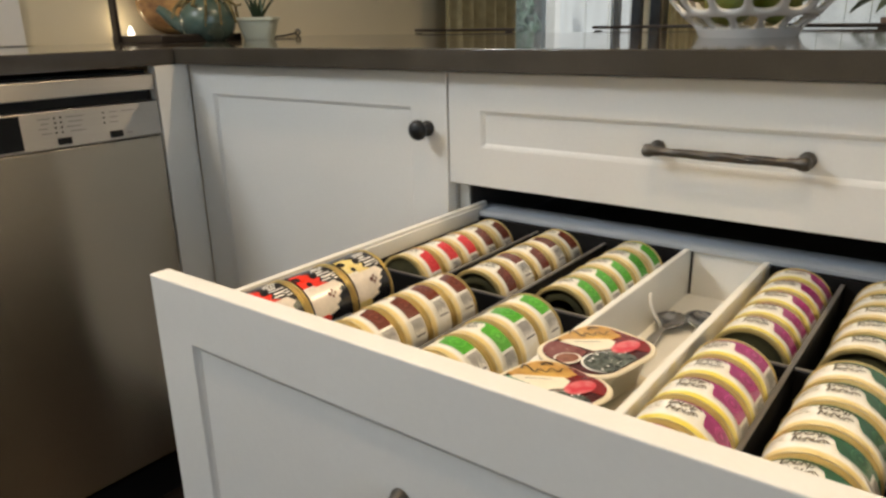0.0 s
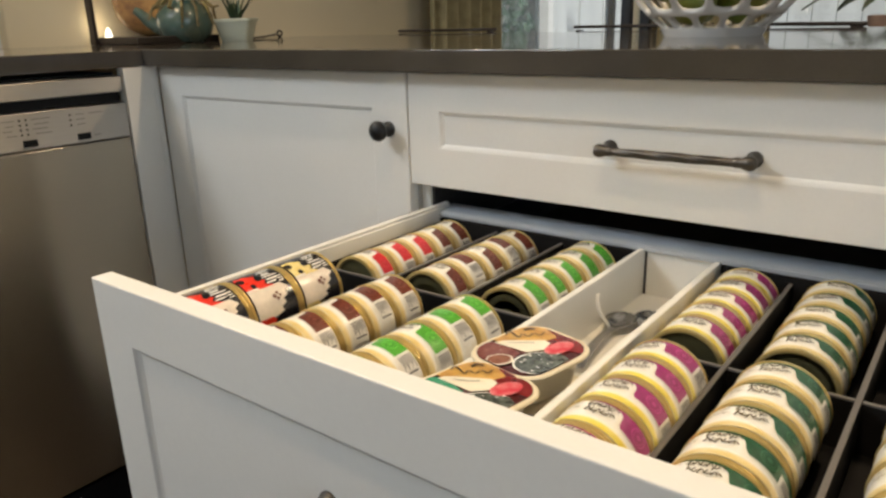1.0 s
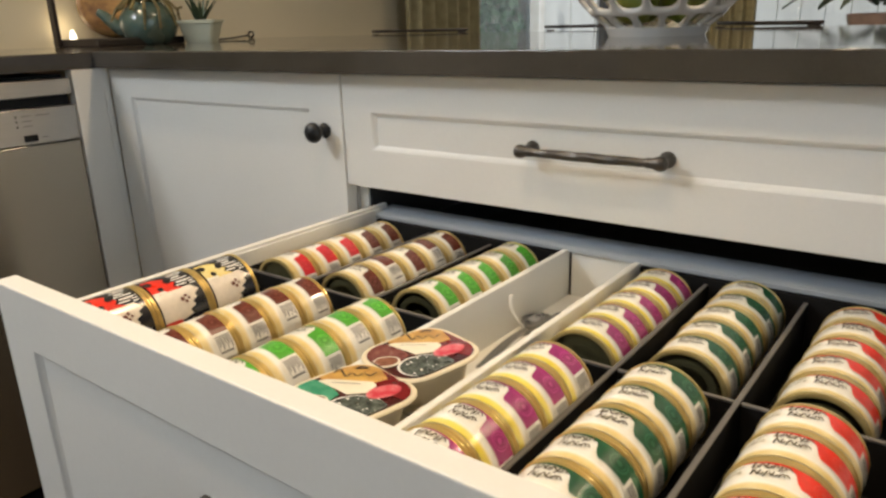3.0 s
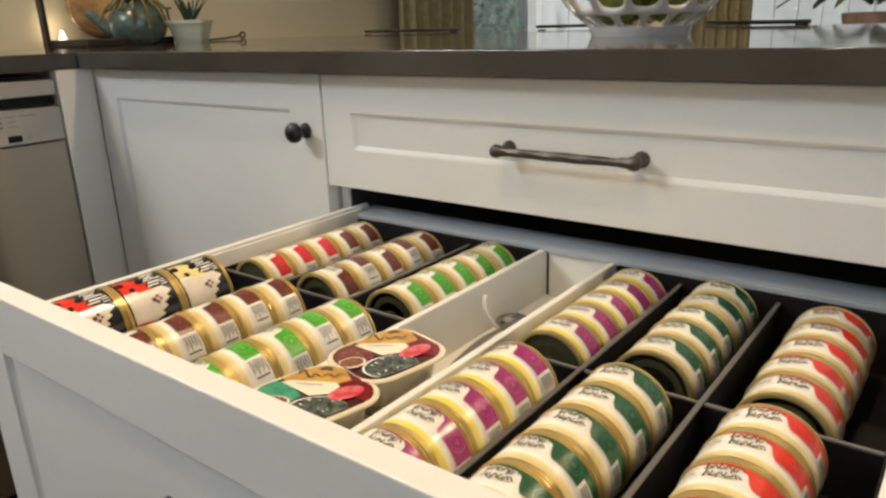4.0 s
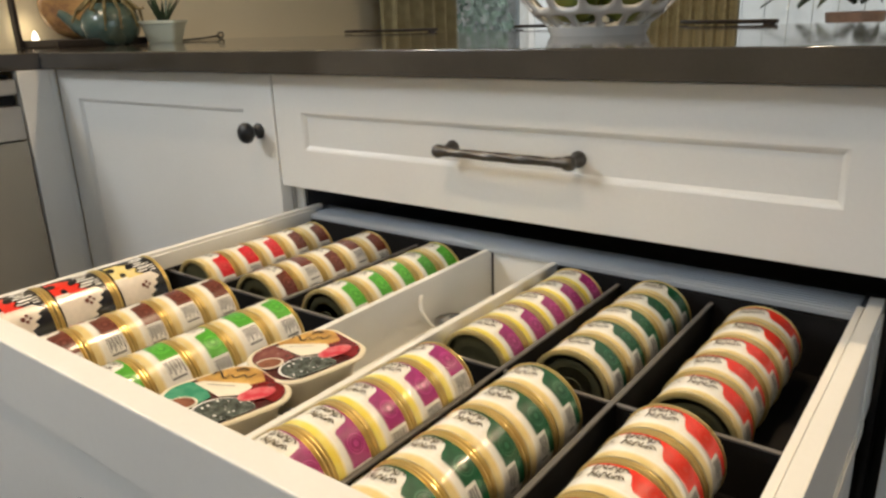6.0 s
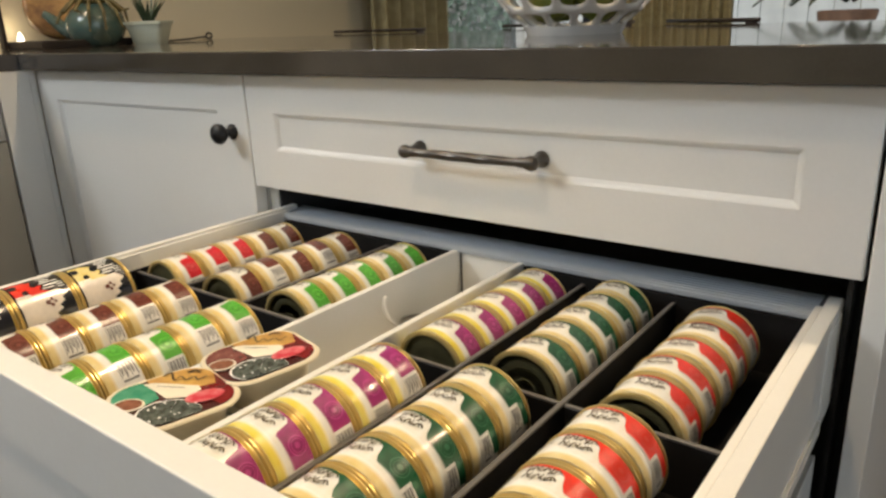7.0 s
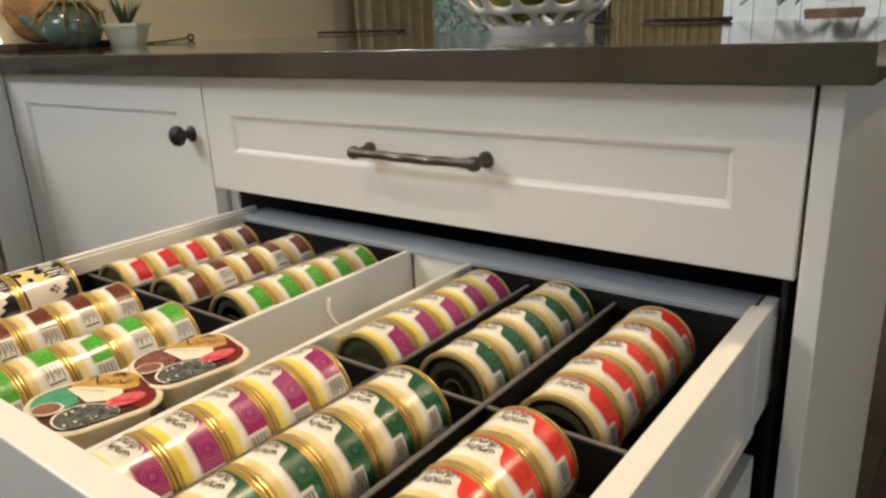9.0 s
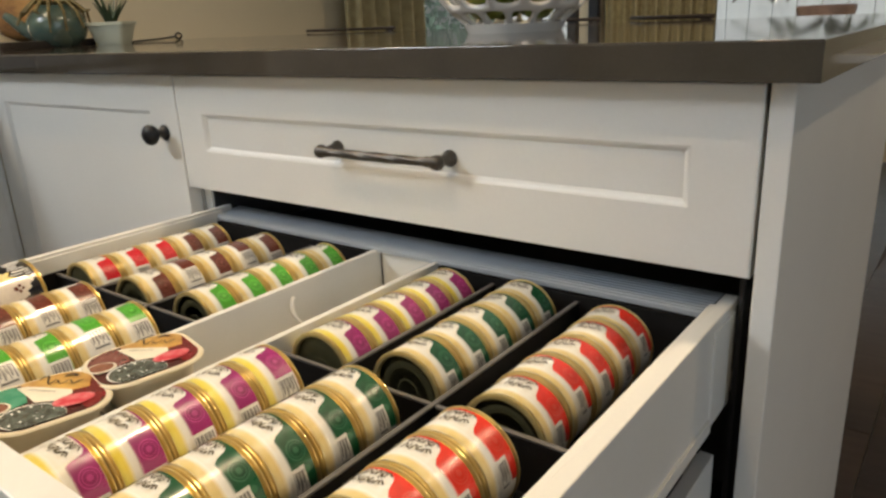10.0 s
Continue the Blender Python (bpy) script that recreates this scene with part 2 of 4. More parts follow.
def put_lathe(bm, profile, m=Matrix(), seg=28, a0=0.0, a1=360.0):
    """Turns a profile of (radius, height) round z, then moves it by m."""
    closed = abs(a1 - a0) > 359.9
    n = seg if closed else seg + 1
    rings = []
    for r, h in profile:
        ring = []
        for i in range(n):
            a = radians(a0 + (a1 - a0) * i / seg)
            ring.append(bm.verts.new(m @ Vector((r * math.cos(a), r * math.sin(a), h))))
        rings.append(ring)
    for ra, rb in zip(rings, rings[1:]):
        for i in range(n if closed else n - 1):
            j = (i + 1) % n
            bm.faces.new((ra[i], ra[j], rb[j], rb[i]))
    if closed:
        for ring, r in ((rings[0][::-1], profile[0][0]), (rings[-1], profile[-1][0])):
            if r > 1e-5:
                bm.faces.new(ring)
    return bm


def lathe(profile, m=Matrix(), seg=28, a0=0.0, a1=360.0):
    return put_lathe(bmesh.new(), profile, m, seg, a0, a1)


def put_tube(bm, points, radius, seg=8, taper=1.0):
    """A round tube along points."""
    pts = [Vector(p) for p in points]
    rings = []
    for i, p in enumerate(pts):
        d = (pts[min(i + 1, len(pts) - 1)] - pts[max(i - 1, 0)]).normalized()
        side = d.cross(Vector((0, 0, 1)) if abs(d.z) < 0.9 else Vector((1, 0, 0))).normalized()
        up = side.cross(d)
        r = radius * (1 + (taper - 1) * i / (len(pts) - 1))
        rings.append([bm.verts.new(p + r * (math.cos(2 * math.pi * k / seg) * side + math.sin(2 * math.pi * k / seg) * up)) for k in range(seg)])
    for ra, rb in zip(rings, rings[1:]):
        for k in range(seg):
            bm.faces.new((ra[k], ra[(k + 1) % seg], rb[(k + 1) % seg], rb[k]))
    bm.faces.new(rings[0][::-1]), bm.faces.new(rings[-1])
    return bm


def tube(points, radius, seg=8, taper=1.0):
    return put_tube(bmesh.new(), points, radius, seg, taper)


def mesh_of(name, bm, material, smooth=True):
    bmesh.ops.recalc_face_normals(bm, faces=bm.faces[:])
    me = bpy.data.meshes.new(name)
    bm.to_mesh(me)
    bm.free()
    me.materials.append(material)
    if smooth:
        me.shade_smooth()
        me.set_sharp_from_angle(angle=radians(38))
        for face in me.polygons:      # broad plane faces keep their own normal beside eased edges
            if face.area > 1.5e-4 and max(abs(c) for c in face.normal) > 0.9999:
                face.use_smooth = False
    return me


def part(name, bm, material, parent=None, label="", smooth=True):
    ob = new(name, mesh_of(name, bm, material, smooth))
    ob.parent = parent
    if label:
        ob["label"] = label
    return ob


def thing(name, label, category, group="", at=(0, 0, 0)):
    ob = new(name)
    ob.empty_display_size = 0.05
    ob.location = at
    return tagged(ob, label, category, group)


def setting(name, bm, material, label, smooth=False):
    return tagged(part(name, bm, material, None, "", smooth), label, name.split("_")[0], "", "structure")


TOP, UNDER = 0.903, 0.874            # worktop
WEST, NORTH, EAST, SOUTH, CEILING = -1.27, 4.36, 3.9, -3.2, 2.5

# ---- the room ----
setting("floor", boxes((WEST - 0.2, EAST + 0.2, SOUTH - 0.2, NORTH + 0.2, -0.12, -0.02)), FLOORM, "dark timber floor of the kitchen and dining room")
setting("ceiling", boxes((WEST - 0.2, EAST + 0.2, SOUTH - 0.2, NORTH + 0.2, CEILING, CEILING + 0.15)), CEIL, "plain white painted ceiling")
W0, W1 = WEST - 0.16, WEST
setting("wall_west", boxes(
    (W0, W1, SOUTH, -2.35, 0, CEILING), (W0, W1, -2.35, -0.75, 0, 1.98), (W0, W1, -2.35, -0.75, 2.38, CEILING),
    (W0, W1, -0.75, 1.95, 0, CEILING), (W0, W1, 1.95, 4.05, 2.25, CEILING), (W0, W1, 4.05, NORTH, 0, CEILING)), WALL, "warm beige painted wall with a window and a glazed door")
N0, N1 = NORTH, NORTH + 0.16
setting("wall_north", boxes((W0, -0.75, N0, N1, 0, CEILING), (-0.75, 1.0, N0, N1, 2.25, CEILING), (-0.75, 1.0, N0, N1, 0, 0.12), (1.0, EAST + 0.16, N0, N1, 0, CEILING)), WALL, "warm beige painted end wall with a wide window")
E0, E1 = EAST, EAST + 0.16
setting("wall_east", boxes((E0, E1, SOUTH, -2.8, 0, CEILING), (E0, E1, -2.8, -1.0, 2.35, CEILING), (E0, E1, -2.8, -1.0, 0, 0.3), (E0, E1, -1.0, NORTH, 0, CEILING)), WALL, "warm beige painted side wall")
setting("wall_south", boxes((W0, -0.1, SOUTH - 0.16, SOUTH, 0, CEILING), (-0.1, 1.5, SOUTH - 0.16, SOUTH, 1.9, CEILING), (-0.1, 1.5, SOUTH - 0.16, SOUTH, 0, 0.8), (1.5, E1, SOUTH - 0.16, SOUTH, 0, CEILING)), WALL, "warm beige painted back wall")

setting("trim", boxes((WEST, WEST + 0.014, -0.12, 0.009, TOP + 0.001, 2.2), bevel=0.002), WFRAME, "white painted upright trim on the kitchen wall")


def window(name, axis, at, a0, a1, z0, z1, material, mullions, label, depth=0.07, width=0.05):
    """A framed window in a wall at x or y = at, from a0 to a1 along the wall."""
    win = tagged(new(name), label, "window", "", "structure")

    def bar(u0, u1, w0, w1, d0=0.0, d1=depth):
        return (at - d1, at - d0, u0, u1, w0, w1) if axis == "x" else (u0, u1, at + d0, at + d1, w0, w1)
    fr = boxes(bar(a0, a1, z1 - width, z1), bar(a0, a1, z0, z0 + width), bar(a0, a0 + width, z0 + width, z1 - width), bar(a1 - width, a1, z0 + width, z1 - width), bevel=0.003)
    part("window_frame", fr, material, win)
    for u in mullions:
        part("mullion", boxes(bar(u - width / 2, u + width / 2, z0 + width, z1 - width, 0.002, depth - 0.002), bevel=0.003), material, win)
    edges = [a0 + width] + [e for u in mullions for e in (u - width / 2, u + width / 2)] + [a1 - width]
    for u0, u1 in zip(edges[::2], edges[1::2]):
        pane = part("pane", boxes(bar(u0, u1, z0 + width, z1 - width, depth * 0.45, depth * 0.45 + 0.005)), GLASS, win, "clear glass pane")
        pane.visible_shadow = False
    return win


window("window_1", "x", WEST, -2.35, -0.75, 1.98, 2.38, WFRAME, (-1.55,), "white-framed high kitchen window over the worktop")
window("window_2", "x", WEST, 1.95, 4.05, 0.0, 2.25, DFRAME, (3.72,), "dark-framed glazed garden door between curtains")
window("window_3", "y", NORTH, -0.75, 1.0, 0.12, 2.25, WFRAME, (0.62,), "wide white-framed window onto the fence")


def curtain(x0, y0, x1, y1, folds, seed):
    """Hanging pleated cloth from (x0, y0) to (x1, y1)."""
    ob = thing("curtain", "full-length olive linen curtain hanging in soft folds", "curtain", "curtains")
    rnd = random.Random(seed)
    a, b = Vector((x0, y0, 0)), Vector((x1, y1, 0))
    d = (b - a).normalized()
    nrm = Vector((-d.y, d.x, 0))
    n = folds * 10
    ph = [rnd.uniform(-0.6, 0.6) for _ in range(folds + 2)]
    bm = bmesh.new()
    cols = []
    for i in range(n + 1):
        u = i / n
        k = u * folds
        p = ph[int(k)] * (1 - k % 1) + ph[int(k) + 1] * (k % 1)
        w = 0.028 * math.sin(2 * math.pi * k + p)
        cols.append([bm.verts.new(a + (b - a) * u + nrm * w * (0.75 + 0.25 * (2.3 - z) / 2.3) + Vector((0, 0, z))) for z in (0.02, 0.7, 1.4, 2.3)])
    for ca, cb in zip(cols, cols[1:]):
        for j in range(3):
            bm.faces.new((ca[j], cb[j], cb[j + 1], ca[j + 1]))
    cloth = part("cloth", bm, CURTAIN, ob)
    sol = cloth.modifiers.new("thickness", "SOLIDIFY")
    sol.thickness = 0.003
    part("rod", tube([a + Vector((0, 0, 2.33)), b + Vector((0, 0, 2.33))], 0.012, 10), DFRAME, ob)


curtain(WEST + 0.13, 1.52, WEST + 0.13, 1.99, 6, 1)
curtain(WEST + 0.10, 3.90, -0.555, 4.17, 10, 2)

# ---- the garden outside ----
setting("ground", boxes((-400, 400, -400, 400, -0.32, -0.15)), GROUNDM, "pale paved garden ground")
bm = bmesh.new()
rnd = random.Random(5)
for i in range(7000):
    y, z = rnd.uniform(3.6, 6.5), rnd.uniform(-0.1, 2.4)
    c = Vector((-3.55 - 0.45 * rnd.random() ** 2 + 0.1 * math.sin(y * 5 + z * 3), y, z))
    s = rnd.uniform(0.03, 0.06)
    r = Euler((rnd.uniform(0, 6), rnd.uniform(0, 6), rnd.uniform(0, 6))).to_matrix()
    bm.faces.new([bm.verts.new(c + r @ Vector(q)) for q in ((-s, 0, 0), (0, -s * 0.45, 0), (s, 0, 0.01), (0, s * 0.45, 0))])
tagged(part("hedge", bm, HEDGE, None, "", False), "clipped green hedge in the garden", "hedge", "", "stuff")
bm = boxes((-4.3, -4.15, -3, 18, -0.15, 2.9))
setting("garden_wall", bm, STONEWALL, "pale rendered garden wall behind the hedge")
fence = thing("fence", "pale grey vertical board fence outside the window", "fence")
for i in range(34):
    part("board", boxes((-2.6 + i * 0.20, -2.41 + i * 0.20, 6.6 + 0.002 * (i % 2), 6.64, -0.15, 2.3), bevel=0.004), FENCE, fence)
part("rail", boxes((-2.6, 4.2, 6.645, 6.70, 1.7, 1.8)), FENCE, fence)
side_fence = thing("side_fence", "pale weathered boards of the garden side fence", "fence")
for i in range(22):
    part("board", boxes((-3.62 + 0.02 * (i % 2), -3.58 + 0.02 * (i % 2), 6.55 + i * 0.33, 6.86 + i * 0.33, -0.15, 2.45 - 0.05 * (i % 3)), bevel=0.005), FENCE, side_fence)
part("post", boxes((-3.52, -3.40, 6.46, 6.58, -0.15, 2.5), bevel=0.005), WFRAME, side_fence, "white painted post")
part("post", boxes((-3.52, -3.44, 8.2, 8.28, -0.15, 2.5), bevel=0.005), DFRAME, side_fence, "dark slim post")

# ---- worktop and cabinets ----
front_l = -0.606
worktop = thing("worktop", "polished taupe stone L-shaped kitchen worktop", "worktop")


def slab(outline, plain):
    """A stone slab with eased top edges; plain: edges left sharp because they butt against something."""
    bm = bmesh.new()
    n = len(outline)
    lo, hi = [bm.verts.new((x, y, UNDER)) for x, y in outline], [bm.verts.new((x, y, TOP)) for x, y in outline]
    bm.faces.new(lo[::-1])
    cap = bm.faces.new(hi)
    for i in range(n):
        bm.faces.new((lo[i], lo[(i + 1) % n], hi[(i + 1) % n], hi[i]))
    bmesh.ops.bevel(bm, geom=[e for i, e in enumerate(cap.edges) if i not in plain], offset=0.0022, segments=3, profile=0.5, affect="EDGES")
    part("slab", bm, STONE, worktop)


slab([(front_l, -0.022), (0.789, -0.022), (0.789, 0.95), (WEST, 0.95), (WEST, -0.022)], (2, 3, 4))
slab([(WEST, -2.4), (front_l, -2.4), (front_l, -0.0226), (WEST, -0.0226)], (2, 3))


def shaker(bm, x0, x1, z0, z1, stile, rail_b, rail_t, y=0.0, thick=0.02, deep=0.0055):
    """A framed front with a recessed panel and sloped inner edges; its face lies at y and looks towards -y."""
    def loop(d, yy, inner):
        a, b, c, e = (x0 + stile, x1 - stile, z0 + rail_b, z1 - rail_t) if inner else (x0, x1, z0, z1)
        return [bm.verts.new(v) for v in ((a + d, yy, c + d), (b - d, yy, c + d), (b - d, yy, e - d), (a + d, yy, e - d))]
    rings = [loop(0, y + thick, False), loop(0, y + 0.0016, False), loop(0.0005, y + 0.0005, False), loop(0.0016, y, False),
             loop(-0.0012, y, True), loop(-0.0003, y + 0.0004, True), loop(0.0044, y + deep - 0.0005, True), loop(0.0052, y + deep, True)]
    for ra, rb in zip(rings, rings[1:]):
        for k in range(4):
            bm.faces.new((ra[k], ra[(k + 1) % 4], rb[(k + 1) % 4], rb[k]))
    bm.faces.new(rings[0][::-1]), bm.faces.new(rings[-1])
    return bm


def bar_handle(parent, x0, x1, y, z):
    """A pull with a spiral-twisted grip, ball ends and turned feet; the face behind it lies at y."""
    h = part("handle", bmesh.new(), PEWTER, parent, "antique pewter bar pull with a twisted grip")
    bm = bmesh.new()
    n, rings = 72, []
    out = 0.025
    for i in range(n + 1):
        u = i / n
        x = x0 + (x1 - x0) * u
        swell = 0.0040 + 0.0010 * math.sin(math.pi * u)
        ring = []
        for k in range(30):
            a = 2 * math.pi * k / 30
            r = swell * (1 + 0.075 * math.cos(5 * (a - u * 5.0)) * math.sin(math.pi * u) ** 0.5)
            ring.append(bm.verts.new((x, y - out - 0.002 * math.sin(math.pi * u) + r * math.cos(a), z + r * math.sin(a))))
        rings.append(ring)
    for ra, rb in zip(rings, rings[1:]):
        for k in range(30):
            bm.faces.new((ra[k], ra[(k + 1) % 30], rb[(k + 1) % 30], rb[k]))
    for xe, s in ((x0, -1), (x1, 1)):
        turn = Matrix.Translation((xe, y - out, z)) @ Matrix.Rotation(radians(90 * s), 4, "Y")
        put_lathe(bm, [(0.0046, -0.014), (0.0054, -0.012), (0.0055, -0.009), (0.0052, -0.0065), (0.0074, -0.001), (0.0079, 0.003), (0.0063, 0.0070), (0.0028, 0.0087), (0.0, 0.0091)], turn, 18)
        foot = Matrix.Translation((xe, y, z)) @ Matrix.Rotation(radians(90), 4, "X")
        put_lathe(bm, [(0.0088, 0.0), (0.0088, 0.002), (0.0078, 0.004), (0.0058, 0.008), (0.0050, 0.016), (0.0060, 0.0255)], foot, 18)
    h.data = mesh_of("handle", bm, PEWTER)
    return h


# drawer unit under the peninsula: carcass, top drawer, open deep drawer
unit = thing("drawer_cabinet", "white painted base cabinet with a shallow top drawer", "cabinet")
part("side_panel", boxes((0.001, 0.017, 0.0225, 0.60, 0.10, UNDER), bevel=0.0008), PAINT, unit)
# right side and back are coloured dark so the gaps read as deep shade
part("side_panel", boxes((0.741, 0.7515, 0.07, 0.60, 0.10, UNDER - 0.001), bevel=0.0008), SHADE, unit)
part("back_panel", boxes((0.017, 0.741, 0.585, 0.60, 0.10, UNDER)), SHADE, unit)
# sheets and base that put the cabinet's inner shade into the colour
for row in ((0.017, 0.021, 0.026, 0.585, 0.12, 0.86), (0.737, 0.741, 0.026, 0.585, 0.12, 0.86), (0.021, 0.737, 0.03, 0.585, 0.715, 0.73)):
    part("inner_panel", boxes(row), SHADE, unit, "dark sheet painted as the shade inside the cabinet")
part("base_panel", boxes((0.017, 0.741, 0.03, 0.585, 0.10, 0.116)), SHADE, unit)
top = part("drawer_front", shaker(bmesh.new(), 0.0, 0.7495, 0.719, 0.8715, 0.053, 0.054, 0.050), PAINT, unit, "closed shallow drawer front with a recessed panel")
bar_handle(top, 0.297, 0.455, 0.0055, 0.793)
for x0 in (0.7335, 0.0212):
    part("runner", boxes((x0, x0 + 0.003, 0.048, 0.5, 0.60, 0.645)), DFRAME, unit, "dark steel drawer runner")

end = thing("end_panel", "white painted end panel of the peninsula", "panel")
part("board", boxes((0.7530, 0.7708, 0.0, 0.62, 0.0, UNDER - 0.001), bevel=0.0012), PAINT, end)
part("back_board", boxes((-0.6, 0.7525, 0.602, 0.62, 0.0, UNDER - 0.001), bevel=0.001), PAINT, end)
kick = thing("plinth", "dark recessed plinth below the cabinets", "plinth")
part("board", boxes((-0.56, 0.7525, 0.06, 0.075, 0.0, 0.098)), BLACK, kick)

corner = thing("corner_cabinet", "white painted corner cabinet with a framed door", "cabinet")
part("carcass", boxes((-0.598, -0.004, 0.0225, 0.6, 0.10, UNDER - 0.001)), PAINT, corner)
door = part("door", shaker(bmesh.new(), -0.5992, -0.0035, 0.112, 0.8715, 0.065, 0.066, 0.050), PAINT, corner, "closed framed door")
knob = Matrix.Translation((-0.037, 0.0, 0.793)) @ Matrix.Rotation(radians(90), 4, "X")
part("knob", lathe([(0.011, 0.0), (0.011, 0.002), (0.008, 0.0045), (0.0056, 0.008), (0.0056, 0.012), (0.010, 0.0155), (0.0138, 0.020), (0.0146, 0.024), (0.0128, 0.0285), (0.008, 0.032), (0.0, 0.0333)], knob, 26), IRON, door, "round black cast-iron knob")
filler = thing("corner_filler", "white painted filler strip in the cabinet corner", "panel")
part("strip", boxes((-0.622, -0.600, -0.068, -0.0125, 0.10, UNDER - 0.001), bevel=0.001), PAINT, filler)
part("scribe_batten", boxes((-0.622, -0.6012, -0.0122, -0.0005, 0.10, UNDER - 0.001), bevel=0.0008), PAINT, filler, "narrow painted corner batten")
side = thing("sink_cabinet", "white painted base cabinet beside the dishwasher", "cabinet")
part("carcass", boxes((WEST + 0.01, -0.622, -2.38, -0.70, 0.10, UNDER - 0.001)), PAINT, side)
dd = part("door", shaker(bmesh.new(), 0, 0.6, 0.112, 0.869, 0.066, 0.066, 0.054), PAINT, side)
dd.matrix_local = pose(-0.60, -1.302, 0, 0, 0, 90)

# dishwasher in the left run
dw = thing("dishwasher", "brushed stainless steel dishwasher with a printed control panel", "dishwasher")
DX = -0.600
part("tub", boxes((WEST + 0.02, DX - 0.03, -0.676, -0.0715, 0.10, 0.866)), BLACK, dw)
part("top_strip", boxes((DX - 0.03, DX - 0.002, -0.675, -0.0715, 0.833, 0.861), bevel=0.002), STEEL, dw, "stainless top edge of the door")
part("grip_recess", boxes((DX - 0.03, DX - 0.016, -0.674, -0.0725, 0.815, 0.833)), BLACK, dw, "black finger grip")
panel = part("control_panel", boxes((DX - 0.03, DX, -0.675, -0.0715, 0.754, 0.8145), bevel=0.0018), STEEL, dw, "stainless control panel")
part("display", boxes((DX, DX + 0.0012, -0.47, -0.309, 0.758, 0.812), bevel=0.0005), BLACK, panel, "black display window")
part("display_ring", lathe([(0.006, 0), (0.006, 0.001), (0.0045, 0.001), (0.0045, 0)], Matrix.Translation((DX + 0.0014, -0.352, 0.797)) @ Matrix.Rotation(radians(90), 4, "Y"), 20), WHITEP, panel)
for yb in (-0.245, -0.156):
    part("button", boxes((DX - 0.001, DX + 0.003, yb - 0.011, yb + 0.011, 0.7595, 0.7705), bevel=0.001), BLACK, panel, "small black push button")
marks = bmesh.new()
for row in range(4):
    zr = 0.803 - row * 0.0078
    for y0, y1 in ((-0.283, -0.263), (-0.238, -0.208)):
        put_box(marks, DX, DX + 0.0006, y0 + 0.004 * (row % 2), y1 - 0.006 * ((row * 7) % 3) / 2, zr - 0.0007, zr + 0.0007)
for row in range(3):
    zr = 0.803 - row * 0.0085
    put_box(marks, DX, DX + 0.0006, -0.165, -0.150, zr - 0.0007, zr + 0.0007)
put_box(marks, DX, DX + 0.0006, -0.142, -0.118, 0.8022, 0.8038)
put_box(marks, DX, DX + 0.0006, -0.138, -0.127, 0.7642, 0.7658)
tagged(part("print", marks, GREYINK, panel, "rows of tiny grey print", smooth=False), kind="stuff")
dots = bmesh.new()
for row in range(4):
    for yc in (-0.256, -0.246):
        put_box(dots, DX, DX + 0.0009, yc - 0.0013, yc + 0.0013, 0.8015 - row * 0.0078, 0.8045 - row * 0.0078)
for row in range(3):
    put_box(dots, DX, DX + 0.0009, -0.176, -0.1734, 0.8015 - row * 0.0085, 0.8045 - row * 0.0085)
tagged(part("indicator", dots, BLACK, panel, smooth=False), kind="stuff")
part("door_panel", boxes((DX - 0.03, DX - 0.001, -0.675, -0.0715, 0.125, 0.752), bevel=0.002), STEEL_V, dw, "brushed stainless door panel")
part("kick_plate", boxes((DX - 0.06, DX - 0.03, -0.675, -0.0715, 0.02, 0.118), bevel=0.001), BLACK, dw)

# ---- the open drawer ----
FX0, FX1, FY = 0.0, 0.7495, -0.466
BX0, BX1, BZ0, BZ1 = 0.030, 0.735, 0.600, 0.689       # outer sides of the box
BACK = 0.060
drawer = thing("open_drawer", "wide white drawer pulled fully open, sorted with pet food tins", "drawer")
front = part("drawer_front", shaker(bmesh.new(), FX0, FX1, 0.112, 0.719, 0.055, 0.066, 0.058, FY, 0.02, 0.005), PAINT, drawer, "deep framed drawer front")
bar_handle(front, 0.297, 0.455, FY + 0.005, 0.600)
YF = FY + 0.0205
for name, x0, x1 in (("side_wall", BX0, BX0 + 0.0085), ("side_wall", BX1 - 0.0125, BX1)):
    part(name, boxes((x0, x1, YF, BACK - 0.022, BZ0, BZ1), bevel=0.0012), MELAMINE, drawer, "cream coated drawer side")
part("side_lining", boxes((BX1 - 0.0195, BX1 - 0.0135, YF, BACK - 0.04, BZ0 + 0.01, BZ1 - 0.004), bevel=0.001), MELAMINE, drawer)
part("side_lining", boxes((BX0 + 0.0095, BX0 + 0.0135, YF, BACK - 0.04, BZ0 + 0.01, BZ1 - 0.003), bevel=0.001), MELAMINE, drawer)
part("side_bracket", boxes((BX1 - 0.010, BX1 + 0.0015, -0.030, 0.0235, BZ0 - 0.006, BZ1 - 0.008), bevel=0.0015), MELAMINE, drawer, "cream moulded rear bracket")
part("bottom_lip", boxes((BX1 - 0.004, BX1 + 0.003, YF, -0.031, BZ0 - 0.008, BZ0 + 0.004), bevel=0.001), MELAMINE, drawer)
part("bottom", boxes((BX0 + 0.008, BX1 - 0.013, YF, BACK - 0.01, 0.600, 0.612)), CHAR, drawer, "dark lined drawer bottom")
# back wall coloured dark, as shade behind the tray and tins
part("back_wall", boxes((BX0 + 0.004, BX1 - 0.004, 0.0125, BACK, 0.600, 0.674), bevel=0.001), SHADE, drawer)
rail = part("back_rail", boxes((BX0 + 0.001, BX1 - 0.018, 0.008, BACK, 0.6745, 0.680), bevel=0.0008), ALU, drawer, "ribbed blue-grey aluminium back rail")
